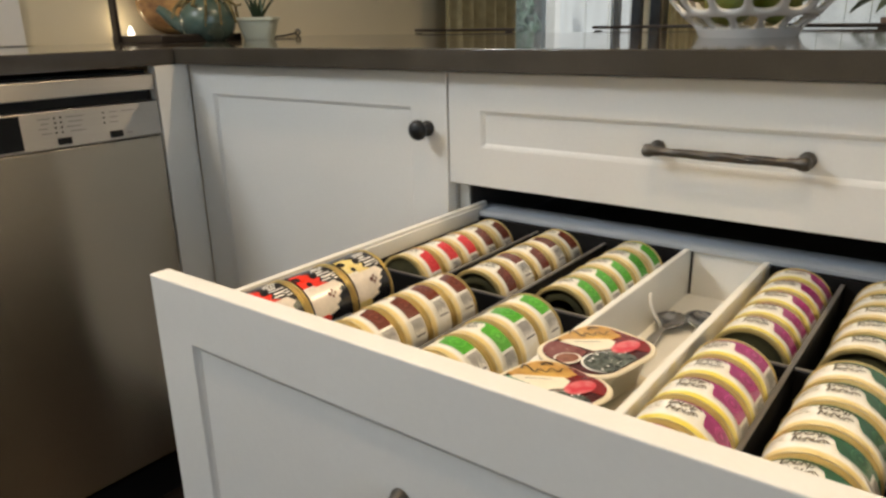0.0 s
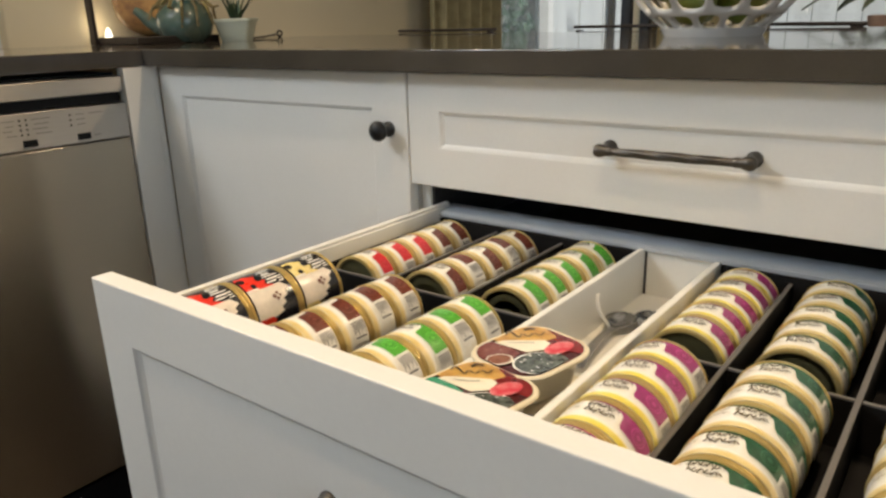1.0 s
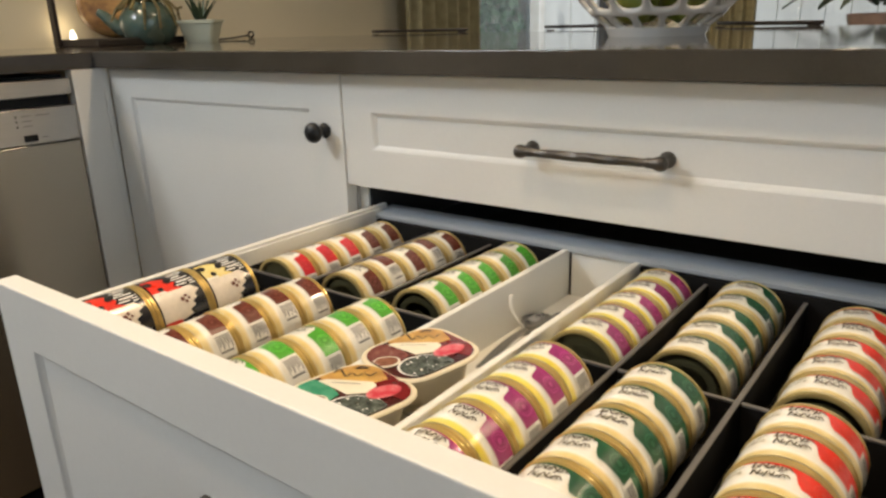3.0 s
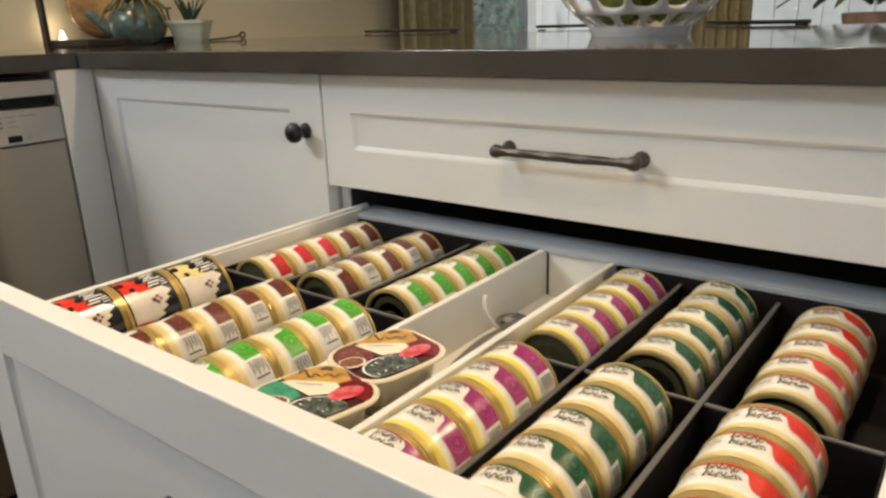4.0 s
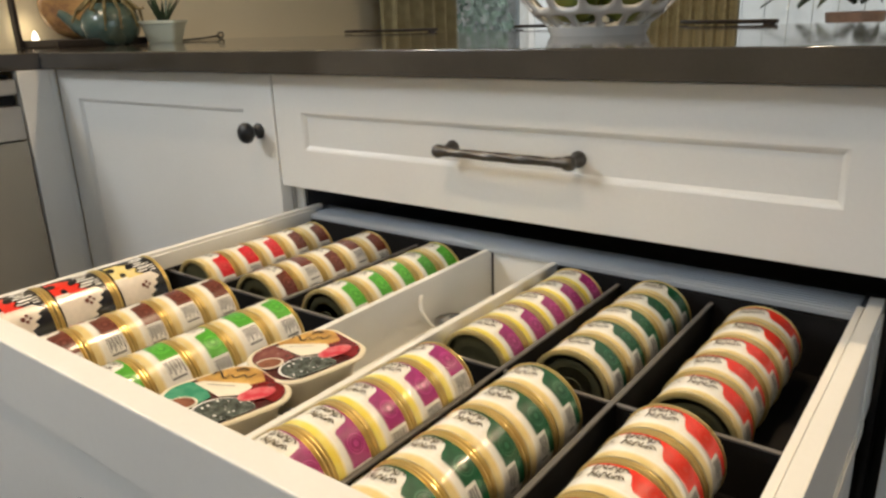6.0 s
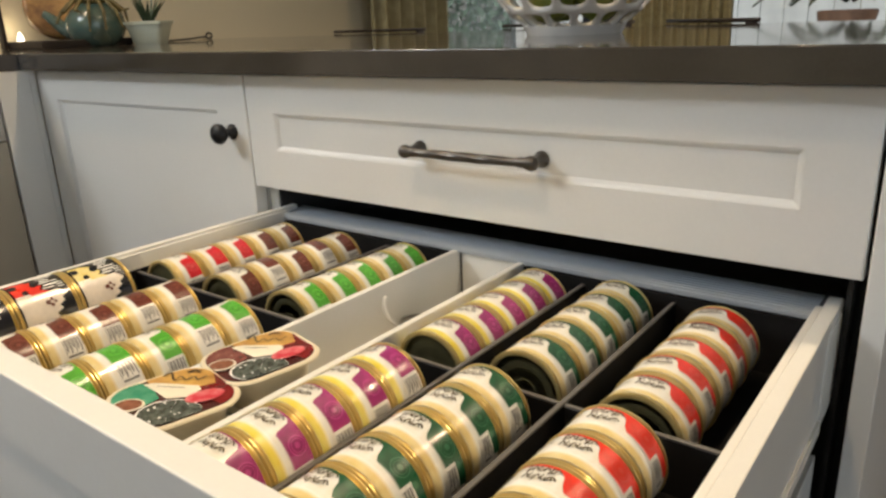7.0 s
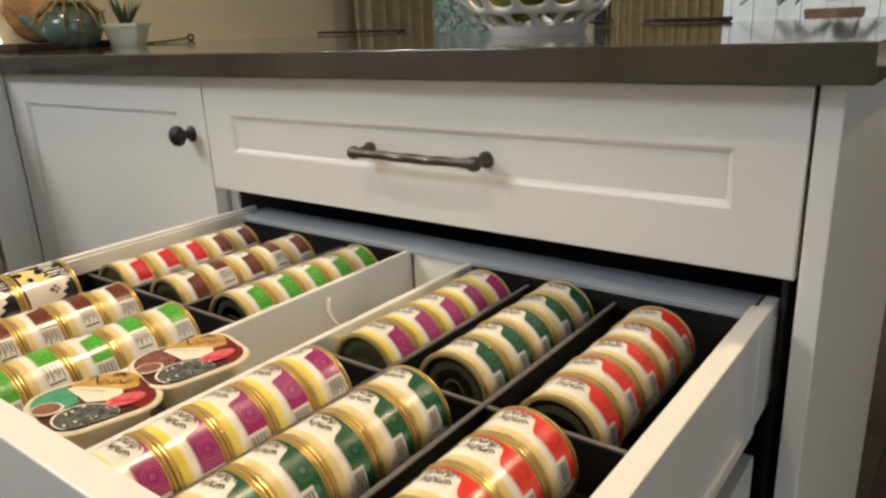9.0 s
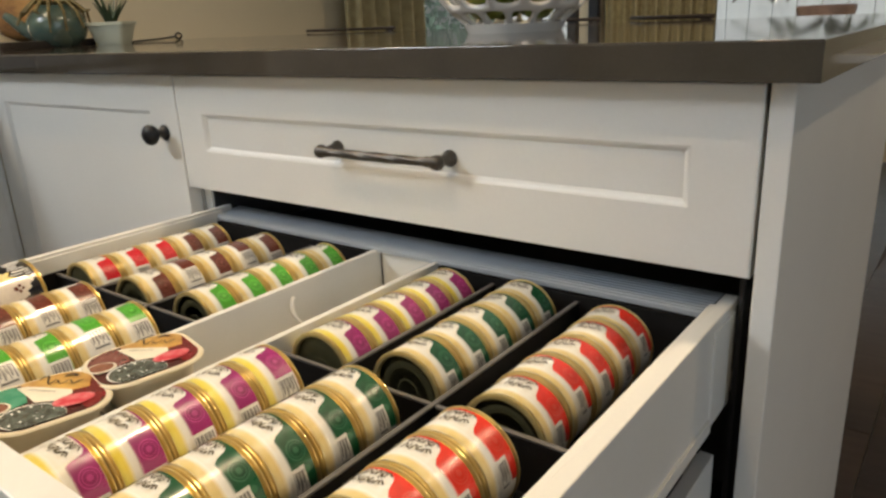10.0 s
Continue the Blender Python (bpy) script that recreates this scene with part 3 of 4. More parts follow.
for i in range(8):
    part("rib", boxes((BX0 + 0.001, BX1 - 0.018, 0.0093 + i * 0.0063, 0.0129 + i * 0.0063, 0.6801, 0.6822), bevel=0.0007), ALU, rail)
part("rail_end", boxes((BX1 - 0.0175, BX1, 0.0245, BACK, 0.62, 0.684), bevel=0.001), DFRAME, drawer, "dark rail end cap")
lower = part("inner_drawer", boxes((BX0 + 0.0126, BX1 - 0.0146, YF, -0.0125, 0.44, 0.45)), MELAMINE, drawer, "lower cream drawer box under the first")
for row in ((BX0, BX0 + 0.0125, YF, 0.004, 0.44, 0.550), (BX1 - 0.0145, BX1 - 0.002, YF, 0.004, 0.44, 0.550), (BX0 + 0.0126, BX1 - 0.0146, -0.012, 0.004, 0.44, 0.546)):
    part("wall", boxes(row, bevel=0.001), MELAMINE, lower)

# organiser inside the drawer
IX0, IX1, IY0, IY1, IZ = BX0 + 0.0145, BX1 - 0.0205, YF + 0.001, 0.006, 0.6125
org = thing("drawer_organiser", "charcoal drawer organiser with grey divider strips", "organiser")
DZ = 0.668
part("liner", boxes((IX0, IX1, IY0, IY1, IZ, IZ + 0.004)), CHAR, org)
for x0, x1 in ((IX0, 0.3355), (0.4315, IX1)):
    part("liner_wall", boxes((x0, x1, IY1 + 0.0005, IY1 + 0.003, IZ, 0.673)), CHAR, org, "dark back wall of the liner")
part("liner_wall", boxes((IX0, IX0 + 0.002, IY0, IY1, IZ + 0.0045, 0.668)), CHAR, org)
part("liner_wall", boxes((IX1 - 0.002, IX1, IY0, IY1, IZ + 0.0045, 0.668)), CHAR, org)
CY = -0.218
for x in (0.141, 0.2375, 0.5035, 0.598):
    strip = part("divider", boxes((x - 0.0018, x + 0.0018, IY0 + 0.001, IY1 - 0.001, IZ + 0.0045, DZ - 0.0022)), CHAR, org)
    part("edge_strip", boxes((x - 0.0021, x + 0.0021, IY0 + 0.001, IY1 - 0.001, DZ - 0.0021, DZ), bevel=0.0007), DIVIDER, strip, "grey top edge")
for x0, x1 in ((IX0 + 0.0025, 0.1385), (0.1435, 0.235), (0.24, 0.3335), (0.4335, 0.501), (0.506, 0.5955), (0.6005, IX1 - 0.0025)):
    strip = part("cross_divider", boxes((x0, x1, CY - 0.0016, CY + 0.0016, IZ + 0.0045, DZ - 0.0032)), CHAR, org)
    part("edge_strip", boxes((x0, x1, CY - 0.0019, CY + 0.0019, DZ - 0.0031, DZ - 0.001), bevel=0.0006), DIVIDER, strip, "grey top edge")
PAD = 0.009
for x0, x1 in ((IX0 + 0.0025, 0.1385), (0.1435, 0.235), (0.24, 0.3335), (0.4335, 0.501), (0.506, 0.5955), (0.6005, IX1 - 0.0025)):
    part("liner_pad", boxes((x0, x1, IY0 + 0.0015, CY - 0.0025, IZ + 0.0045, IZ + 0.0042 + PAD), bevel=0.001), CHAR, org, "thick dark pad in the front compartment")
TX0, TX1, TZ = 0.336, 0.431, 0.677
tray = thing("cutlery_tray", "cream narrow cutlery tray in the drawer", "tray")
for x0, x1 in ((TX0, TX0 + 0.007), (TX1 - 0.007, TX1)):
    part("tray_wall", boxes((x0, x1, IY0 + 0.001, 0.0185, IZ + 0.0045, TZ), bevel=0.0012), MELAMINE, tray)
part("tray_end", boxes((TX0 + 0.0100, TX1 - 0.0072, 0.0115, 0.0180, IZ + 0.0045, TZ - 0.0005), bevel=0.001), MELAMINE, tray)
part("tray_end", boxes((TX0 + 0.0072, TX1 - 0.0072, IY0 + 0.0012, IY0 + 0.0062, IZ + 0.0045, TZ - 0.0005), bevel=0.001), MELAMINE, tray)
part("tray_floor", boxes((TX0 + 0.0072, TX1 - 0.0072, IY0 + 0.007, 0.0112, IZ + 0.0045, IZ + 0.0085)), MELAMINE, tray)

# ---- tins ----
AXIS = Matrix.Rotation(radians(90), 4, "X")     # lathe axis z -> -y


def arc_patch(bm, r, a0, a1, y0, y1, lift=0.0):
    """A curved patch on a tin of radius r: angles from the top towards +x, along y."""
    n = max(2, int(abs(a1 - a0) / 7))
    rows = []
    for i in range(n + 1):
        a = radians(a0 + (a1 - a0) * i / n)
        rows.append([bm.verts.new(((r + lift) * math.sin(a), y, (r + lift) * math.cos(a))) for y in (y0, y1)])
    for p, q in zip(rows, rows[1:]):
        bm.faces.new((p[0], q[0], q[1], p[1]))
    return bm


def swept_patch(bm, r, edge, y1, lift):
    """A patch on a tin whose near border follows (angle, y) points and whose far border lies at y1."""
    rows = []
    for (a, ya), (b, yb) in zip(edge, edge[1:]):
        n = max(1, int((b - a) / 5))
        rows += [(a + (b - a) * k / n, ya + (yb - ya) * k / n) for k in range(n)]
    rows.append(edge[-1])
    vs = []
    for a, y in rows:
        sa, ca = math.sin(radians(a)), math.cos(radians(a))
        vs.append([bm.verts.new(((r + lift) * sa, yy, (r + lift) * ca)) for yy in (y, y1)])
    for p, q in zip(vs, vs[1:]):
        bm.faces.new((p[0], q[0], q[1], p[1]))
    return bm


def ribbon(bm, r, path, width, lift):
    """A thin printed stroke along (angle, y) points on a tin."""
    pts = [(radians(a) * r, y) for a, y in path]
    sides = []
    for i, (u, v) in enumerate(pts):
        u0, v0 = pts[max(i - 1, 0)]
        u1, v1 = pts[min(i + 1, len(pts) - 1)]
        n = math.hypot(u1 - u0, v1 - v0) or 1.0
        du, dv = -(v1 - v0) / n * width / 2, (u1 - u0) / n * width / 2
        sides.append([bm.verts.new(((r + lift) * math.sin(a / r), y, (r + lift) * math.cos(a / r))) for a, y in ((u - du, v - dv), (u + du, v + dv))])
    for p, q in zip(sides, sides[1:]):
        bm.faces.new((p[0], q[0], q[1], p[1]))
    return bm


def disc_patch(bm, r, ac, yc, size, lift, n=14, inner=0.0):
    """A round badge (or ring) wrapped on a tin."""
    def at(k, s):
        a = 2 * math.pi * k / n
        ang = radians(ac) + s * math.cos(a) / r
        return bm.verts.new(((r + lift) * math.sin(ang), yc + s * math.sin(a), (r + lift) * math.cos(ang)))
    outer = [at(k, size) for k in range(n)]
    if inner:
        inn = [at(k, inner) for k in range(n)]
        for k in range(n):
            bm.faces.new((outer[k], outer[(k + 1) % n], inn[(k + 1) % n], inn[k]))
    else:
        bm.faces.new(outer)
    return bm


def tin(name, label, color, r, length, flavour="pet food tin", rim=GOLD, kind=0, seed=0):
    """A ring-pull tin lying on its side along y, centred on its axis."""
    rnd = random.Random(seed)
    t = thing(name, label, "tin", flavour)
    h = length / 2
    body = part("can_body", lathe([(r - 0.0045, -h + 0.0035), (r - 0.004, -h + 0.0005), (r - 0.0018, -h), (r, -h + 0.0008), (r, -h + 0.0017), (r - 0.0026, -h + 0.0027), (r - 0.0014, -h + 0.0036), (r - 0.0014, h - 0.0036), (r - 0.0026, h - 0.0027), (r, h - 0.0017), (r, h - 0.0008), (r - 0.0018, h), (r - 0.004, h - 0.0005), (r - 0.0045, h - 0.0035)], AXIS, 36), rim, t)
    for s in (-1, 1):
        m = Matrix.Translation((0, s * (h - 0.0033), 0)) @ AXIS
        k = -s
        part("can_end", lathe([(r - 0.0045, 0), (r - 0.009, 0), (r - 0.011, k * 0.0003), (r - 0.013, 0), (r * 0.60, 0), (r * 0.58, k * 0.0002), (r * 0.56, 0), (r * 0.30, 0), (r * 0.27, k * 0.0004), (r * 0.24, 0), (0, 0)], m, 30), TINEND if rim is GOLD else SILVER, t, "ridged tin end")
    rl = r - 0.0011
    y0, y1 = -h + 0.0039, h - 0.0039
    base = CREAM if kind != 2 else BLACKP
    part("label", arc_patch(bmesh.new(), rl, -170, 170, y0, y1), base, t, "wrapped printed paper label")
    L = 0.00025
    w = y1 - y0

    def at(v):
        return y0 + v * w

    if kind in (0, 1):
        wide = kind == 1
        part("white_field", arc_patch(bmesh.new(), rl, -150, 150, at(0.02), y1 - 0.0003, L), LABELW, t)
        band = LEMON if color is MAGENTA else GILT
        part("label_band", arc_patch(bmesh.new(), rl, -150, 150, y0, at(0.29), 2 * L), fade(band, at(0.29), at(0.15)), t, "graded yellow printed band")
        c0, c1 = (15, 62) if wide else (17, 60)
        cp = bmesh.new()
        if wide:
            edge = ((-40, 0.955), (-6, 0.92), (6, 0.90), (11, 0.80), (15, 0.56), (20, 0.42), (c1 - 8, 0.38), (c1, 0.40), (c1 + 2, 0.74), (c1 + 24, 0.80))
        else:
            edge = ((-26, 0.955), (8, 0.93), (13, 0.84), (16, 0.52), (19, 0.42), (c1, 0.40), (c1 + 20, 0.40))
        swept_patch(cp, rl, [(a, at(v)) for a, v in edge], y1 - 0.0004, 3 * L)
        part("colour_panel", cp, fade(color, at(0.37), at(0.47)), t, "coloured flavour panel")
        mid = (c0 + c1) / 2 + (0 if wide else 1)
        for ring, (size, inner) in enumerate(((0.0066, 0.0057), (0.0046, 0.0040))):
            part("badge", disc_patch(bmesh.new(), rl, mid, at(0.72), size, 5 * L, 18, inner), tone(color), t, "thin round badge")
        part("badge_centre", disc_patch(bmesh.new(), rl, mid, at(0.72), 0.0021, 5 * L, 9), tone(color), t)
        if wide:
            part("small_badge", disc_patch(bmesh.new(), rl, c1 - 1, at(0.80), 0.0024, 5 * L, 10), tone(color), t)
        for ink, a0, step, hh, words in ((INK, -28, 6.2, 0.095, (0.81, 0.55)), (FADED, -66, 5.0, 0.065, (0.80, 0.60))):
            script = bmesh.new()
            thick = 0.00095 if ink is INK else 0.0006
            for line, yc in enumerate(words):
                for k in range(5 if ink is INK else 6):
                    a = a0 + k * step + line * 1.5
                    tall = 1.5 if k == 0 else (1.0, 0.8, 1.1, 0.9)[(k + line) % 4]
                    low = -1.5 if (k + 2 * line) % 5 == 4 else -0.8
                    lift = (4 + 0.15 * k + 0.3 * line) * L
                    ribbon(script, rl, [(a + 0.5 * q * step / 5, at(yc + hh * (low + (tall - low) * q / 3))) for q in range(4)], thick * (1.25 if k == 0 else 1.0), lift)
                    turn_ = 1 if (k + line) % 2 else -1
                    ribbon(script, rl, [(a + step * (0.25 + 0.62 * q / 5), at(yc + hh * turn_ * 0.8 * math.sin(math.pi * q / 5 + 0.4))) for q in range(6)], thick * 0.85, lift + 0.1 * L)
                if ink is INK:
                    ribbon(script, rl, [(a0 + (4.6 + 0.28 * q) * step, at(yc + hh * (0.5 + 0.5 * math.sin(q)))) for q in range(5)], thick, 5 * L)
            tagged(part("script_print", script, ink, t, "slanted dark printed strokes", smooth=False), kind="stuff")
        code = bmesh.new()
        b0, v0, v1 = (c1 - 7, 0.36, 0.74) if wide else (c1 + 1, 0.38, 0.965)
        arc_patch(code, rl, b0, b0 + 38, at(v0), at(v1), 4.5 * L)
        part("barcode_field", code, WHITEP, t)
        lines = bmesh.new()
        count = 7 if wide else 10
        for i in range(count):
            yy = at(v0 + 0.05 + (v1 - v0 - 0.09) * i / count)
            arc_patch(lines, rl, b0 + 4, b0 + 26 - 4 * (i % 3), yy, yy + 0.00055 * (1 + (i * 5) % 2), 5.5 * L)
        arc_patch(lines, rl, b0 + 28, b0 + 31, at(v0 + 0.06), at(v1 - 0.08), 5.5 * L)
        tagged(part("barcode", lines, GREYINK, t, smooth=False), kind="stuff")
    else:
        def blob(name, material, edge, v_far, lift, text=""):
            part(name, swept_patch(bmesh.new(), rl, [(q, at(v)) for q, v in edge], at(v_far), lift * L), material, t, text)
        blob("beige_field", SKIN, ((3, 0.80), (8, 0.86), (14, 0.93), (20, 0.80), (25, 0.83), (30, 0.70), (36, 0.74), (41, 0.60), (47, 0.64), (52, 0.44)), 0.03, 2, "beige label field")
        blob("colour_panel", color, ((-34, 0.30), (-26, 0.46), (-18, 0.40), (-10, 0.58), (-3, 0.50), (4, 0.66)), 0.03, 3, "bright flavour panel")
        blob("pale_stripe", WHITEP, ((1, 0.30), (4, 0.30)), 0.03, 4)
        blob("colour_panel", color, ((50, 0.34), (56, 0.42), (64, 0.36), (78, 0.30)), 0.03, 3)
        blots = bmesh.new()
        for q, v, size in ((-22, 0.10, 0.0042), (-4, 0.24, 0.0030), (-16, 0.46, 0.0034)):
            disc_patch(blots, rl, q, at(v), size, 4 * L, 9)
        part("black_blot", blots, BLACKP, t, smooth=False)
        bars = bmesh.new()
        for i in range(6):
            arc_patch(bars, rl, -36 + 6.5 * i, -32.5 + 6.5 * i - (i % 2), at(0.60 - 0.05 * (i % 2)), at(0.90 - 0.06 * (i % 3)), 4 * L)
        for i in range(3):
            arc_patch(bars, rl, -10 + 5 * i, -8 + 5 * i, at(0.82), at(0.95), 4 * L)
        tagged(part("lettering", bars, WHITEP, t, "pale printed bars", smooth=False), kind="stuff")
        mark = bmesh.new()
        for q, v, size in ((22, 0.52, 0.0024), (27, 0.58, 0.0018), (18, 0.60, 0.0018), (23, 0.65, 0.0015)):
            disc_patch(mark, rl, q, at(v), size, 3 * L, 8)
        part("emblem", mark, BROWN, t, "small brown emblem", smooth=False)
        part("barcode_field", arc_patch(bmesh.new(), rl, 62, 96, at(0.44), at(0.92), 3.5 * L), PALEBLUE, t, "pale blue-grey barcode field")
        lines = bmesh.new()
        for i in range(8):
            arc_patch(lines, rl, 65, 90 - 4 * (i % 3), at(0.47 + 0.055 * i), at(0.47 + 0.055 * i) + 0.0016, 4.5 * L)
        tagged(part("barcode", lines, GREYINK, t, smooth=False), kind="stuff")
    return t


R, LEN = 0.0342, 0.0368
REST = IZ + 0.0042
rnd = random.Random(11)
made = {}
PITCH = LEN + 0.0004


def row_of_tins(colors, x, y_far, word, turn=0.0, r=R, length=LEN, pitch=PITCH, lift=0.0):
    """Tins laid end to end towards the drawer front, starting at y_far."""
    for i, (key, color, label, kind, rim) in enumerate(colors):
        spin = turn[i] if isinstance(turn, tuple) else turn
        m = pose(x + rnd.uniform(-0.0009, 0.0009), y_far - length / 2 - i * pitch, REST + lift + r, 0, spin + rnd.uniform(-6, 6), rnd.uniform(-0.5, 0.5))
        if key not in made:
            made[key] = tin("tin", label, color, r, length, word, rim, kind)
            made[key].matrix_basis = m
        else:
            copy_thing(made[key], m)


T_RED = ("cherry", CRIMSON, "gold-rimmed pet food tin with a cherry red label panel", 0, GOLD)
T_BRN = ("brown", BROWN, "gold-rimmed pet food tin with a chocolate brown label panel", 0, GOLD)
T_GRN = ("green", GREEN, "gold-rimmed pet food tin with a bright green label panel", 0, GOLD)
T_MAG = ("magenta", MAGENTA, "gold-rimmed pet food tin with a magenta label panel", 0, GOLD)
T_DGR = ("deep", DGREEN, "gold-rimmed pet food tin with a deep green label panel", 1, GOLD)
T_SCA = ("scarlet", RED, "gold-rimmed pet food tin with a scarlet label panel", 1, GOLD)
T_BLR = ("black_red", RED, "taller black-labelled tin with a red panel and gold rims", 2, GOLD)
T_BLY = ("black_yellow", BUTTER, "taller black-labelled tin with a yellow panel and gold rims", 2, GOLD)
G = "pet food tins in the drawer"
row_of_tins([T_BRN, T_BRN, T_RED, T_RED, T_RED], 0.092, -0.029, G, 0)
row_of_tins([T_BLY, T_BLR, T_BLR], 0.0815, -0.2600, G, 31, 0.0380, 0.0580, 0.0585, PAD)
row_of_tins([T_BRN] * 5, 0.189, -0.024, G, (0, -26, 2, -30, 4))
row_of_tins([T_BRN] * 5, 0.188, -0.2520, G, (-14, -20, -18, -24, -16), lift=PAD)
row_of_tins([T_GRN] * 5, 0.288, -0.018, G, 4)
row_of_tins([T_GRN] * 5, 0.286, -0.2555, G, (-20, -34, -2, -28, 2), lift=PAD)
row_of_tins([T_MAG] * 5, 0.467, -0.019, G, 8)
row_of_tins([T_MAG] * 5, 0.4675, -0.2510, G, (-8, 2, 6, 10, 10), lift=PAD)
row_of_tins([T_DGR] * 5, 0.551, -0.009, G, (6, 2, -2, 4, 6))
row_of_tins([T_DGR] * 5, 0.551, -0.2400, G, (8, 3, 6, 2, 5), lift=PAD)
row_of_tins([T_SCA] * 5, 0.650, -0.024, G, (5, 3, 1, 4, 5))
row_of_tins([T_SCA] * 5, 0.651, -0.2440, G, (5, 0, -3, -1, 2), lift=PAD)


# ---- food tubs and spoons in the tray ----
def rounded(w, d, r, z, n=6):
    pts = []
    for cx, cy, a in ((w / 2 - r, d / 2 - r, 0), (-w / 2 + r, d / 2 - r, 90), (-w / 2 + r, -d / 2 + r, 180), (w / 2 - r, -d / 2 + r, 270)):
        for i in range(n + 1):
            t = radians(a + 90 * i / n)
            pts.append((cx + r * math.cos(t), cy + r * math.sin(t), z))
    return pts


def loft(loops, cap_a=True, cap_b=True):
    bm = bmesh.new()
    rings = [[bm.verts.new(p) for p in lp] for lp in loops]
    for a, b in zip(rings, rings[1:]):
        for i in range(len(a)):
            bm.faces.new((a[i], a[(i + 1) % len(a)], b[(i + 1) % len(b)], b[i]))
    if cap_a:
        bm.faces.new(rings[0][::-1])
    if cap_b:
        bm.faces.new(rings[-1])
    return bm


def flat(pts, z):
    bm = bmesh.new()
    bm.faces.new([bm.verts.new((x, y, z)) for x, y in pts])
    return bm


def clip_to(pts, ring):
    """The part of a convex outline that lies inside another convex outline."""
    for (ax, ay), (bx, by) in zip(ring, ring[1:] + ring[:1]):
        def side(p):
            return (bx - ax) * (p[1] - ay) - (by - ay) * (p[0] - ax)
        out = []
        for p, q in zip(pts, pts[1:] + pts[:1]):
            sp, sq = side(p), side(q)
            if sp >= 0:
                out.append(p)
            if sp * sq < 0:
                f = sp / (sp - sq)
                out.append((p[0] + (q[0] - p[0]) * f, p[1] + (q[1] - p[1]) * f))
        pts = out
        if len(pts) < 3:
            return []
    return pts


PRINT_TURN = 40.0      # the lids are printed askew to their sides


def tub(m, turn, accent, label):
    t = thing("food_tub", label, "tub", "food tubs in the tray")
    part("cup", loft([rounded(0.050, 0.056, 0.016, 0.0), rounded(0.060, 0.066, 0.018, 0.024), rounded(0.064, 0.069, 0.019, 0.0255), rounded(0.074, 0.079, 0.023, 0.026), rounded(0.0745, 0.0795, 0.023, 0.0272), rounded(0.0725, 0.0775, 0.022, 0.0282)]), TUBW, t, "cream plastic cup with a flat rim")
    lid = part("lid_film", loft([rounded(0.066, 0.071, 0.019, 0.0283), rounded(0.066, 0.071, 0.019, 0.0286)]), MAROON, t, "printed peel-off lid")
    outline = [(x, y) for x, y, _ in rounded(0.066, 0.071, 0.019, 0.0)]
    spin = radians(PRINT_TURN - turn)
    cs, sn = math.cos(spin), math.sin(spin)

    def place(u, v):
        return (0.0405 * (u * cs - v * sn), 0.0405 * (u * sn + v * cs))

    def field(name, pts, z, material, text=""):
        pts = clip_to([place(u, v) for u, v in pts], outline)
        if len(pts) > 2:
            part(name, flat(pts, z), material, lid, text)
    field("red_field", [(0.2, 1.0), (1.1, 1.0), (1.1, -0.5), (0.3, 0.1)], 0.0289, DEEPRED)
    field("side_field", [(-1.1, 0.5), (-0.5, 0.42), (-0.2, -0.1), (-0.5, -0.5), (-1.1, -0.5)], 0.0289, accent)
    field("amber_field", [(-0.62, 1.2), (0.35, 1.2), (0.60, 0.42), (0.30, 0.26), (-0.52, 0.40), (-0.72, 0.66)], 0.0291, ORANGE)
    field("pale_field", [(-0.62, 0.40), (-0.46, 0.46), (0.34, 0.32), (0.42, 0.18), (0.26, -0.08), (-0.08, -0.12), (-0.30, 0.10)], 0.0293, CREAM)
    field("plate_rim", [(0.10 + 0.52 * math.cos(q * 0.2618), -0.58 + 0.43 * math.sin(q * 0.2618)) for q in range(24)], 0.0293, WHITEP)
    field("food_picture", [(0.12 + 0.50 * math.cos(q * 0.2618), -0.59 + 0.41 * math.sin(q * 0.2618)) for q in range(24)], 0.0295, SLATE, "dark glossy food picture")
    field("plate_rim", [(-0.62 + 0.26 * math.cos(q * 0.2618), -0.34 + 0.22 * math.sin(q * 0.2618)) for q in range(24)], 0.0297, CREAM)
    field("food_picture", [(-0.62 + 0.22 * math.cos(q * 0.2618), -0.33 + 0.18 * math.sin(q * 0.2618)) for q in range(24)], 0.0299, TERRA)
    field("rose_badge", [(0.54 + 0.30 * math.cos(q * 0.2618), -0.06 + 0.22 * math.sin(q * 0.2618) + 0.10 * math.cos(q * 0.2618)) for q in range(24)], 0.0297, PINK)
    flecks = bmesh.new()
    for q in range(16):
        u, v = 0.12 + 0.40 * math.sin(q * 2.1) * (0.3 + 0.7 * (q % 5) / 4), -0.58 + 0.30 * math.cos(q * 1.7)
        x, y = place(u, v)
        sz = 0.0006 + 0.0005 * (q % 3)
        flecks.faces.new([flecks.verts.new((x + sz * ca, y + sz * sa * 0.6, 0.0297)) for ca, sa in ((1, 0), (0.2, 1), (-1, 0.3), (-0.3, -1))])
    tagged(part("fleck", flecks, WHITEP, lid, smooth=False), kind="stuff")
    script = bmesh.new()
    strokes = (([(-0.36 + 0.025 * q, 0.66 + 0.15 * math.sin(q * 0.5)) for q in range(12)], 0.0015),
               ([(-0.10 + 0.042 * q, 0.57 + 0.07 * math.sin(q * 1.2)) for q in range(13)], 0.0012),
               ([(0.02, 0.80), (0.12, 0.88), (0.24, 0.82)], 0.0024),
               ([(-0.36, 0.30), (-0.10, 0.26), (0.12, 0.22)], 0.0007))
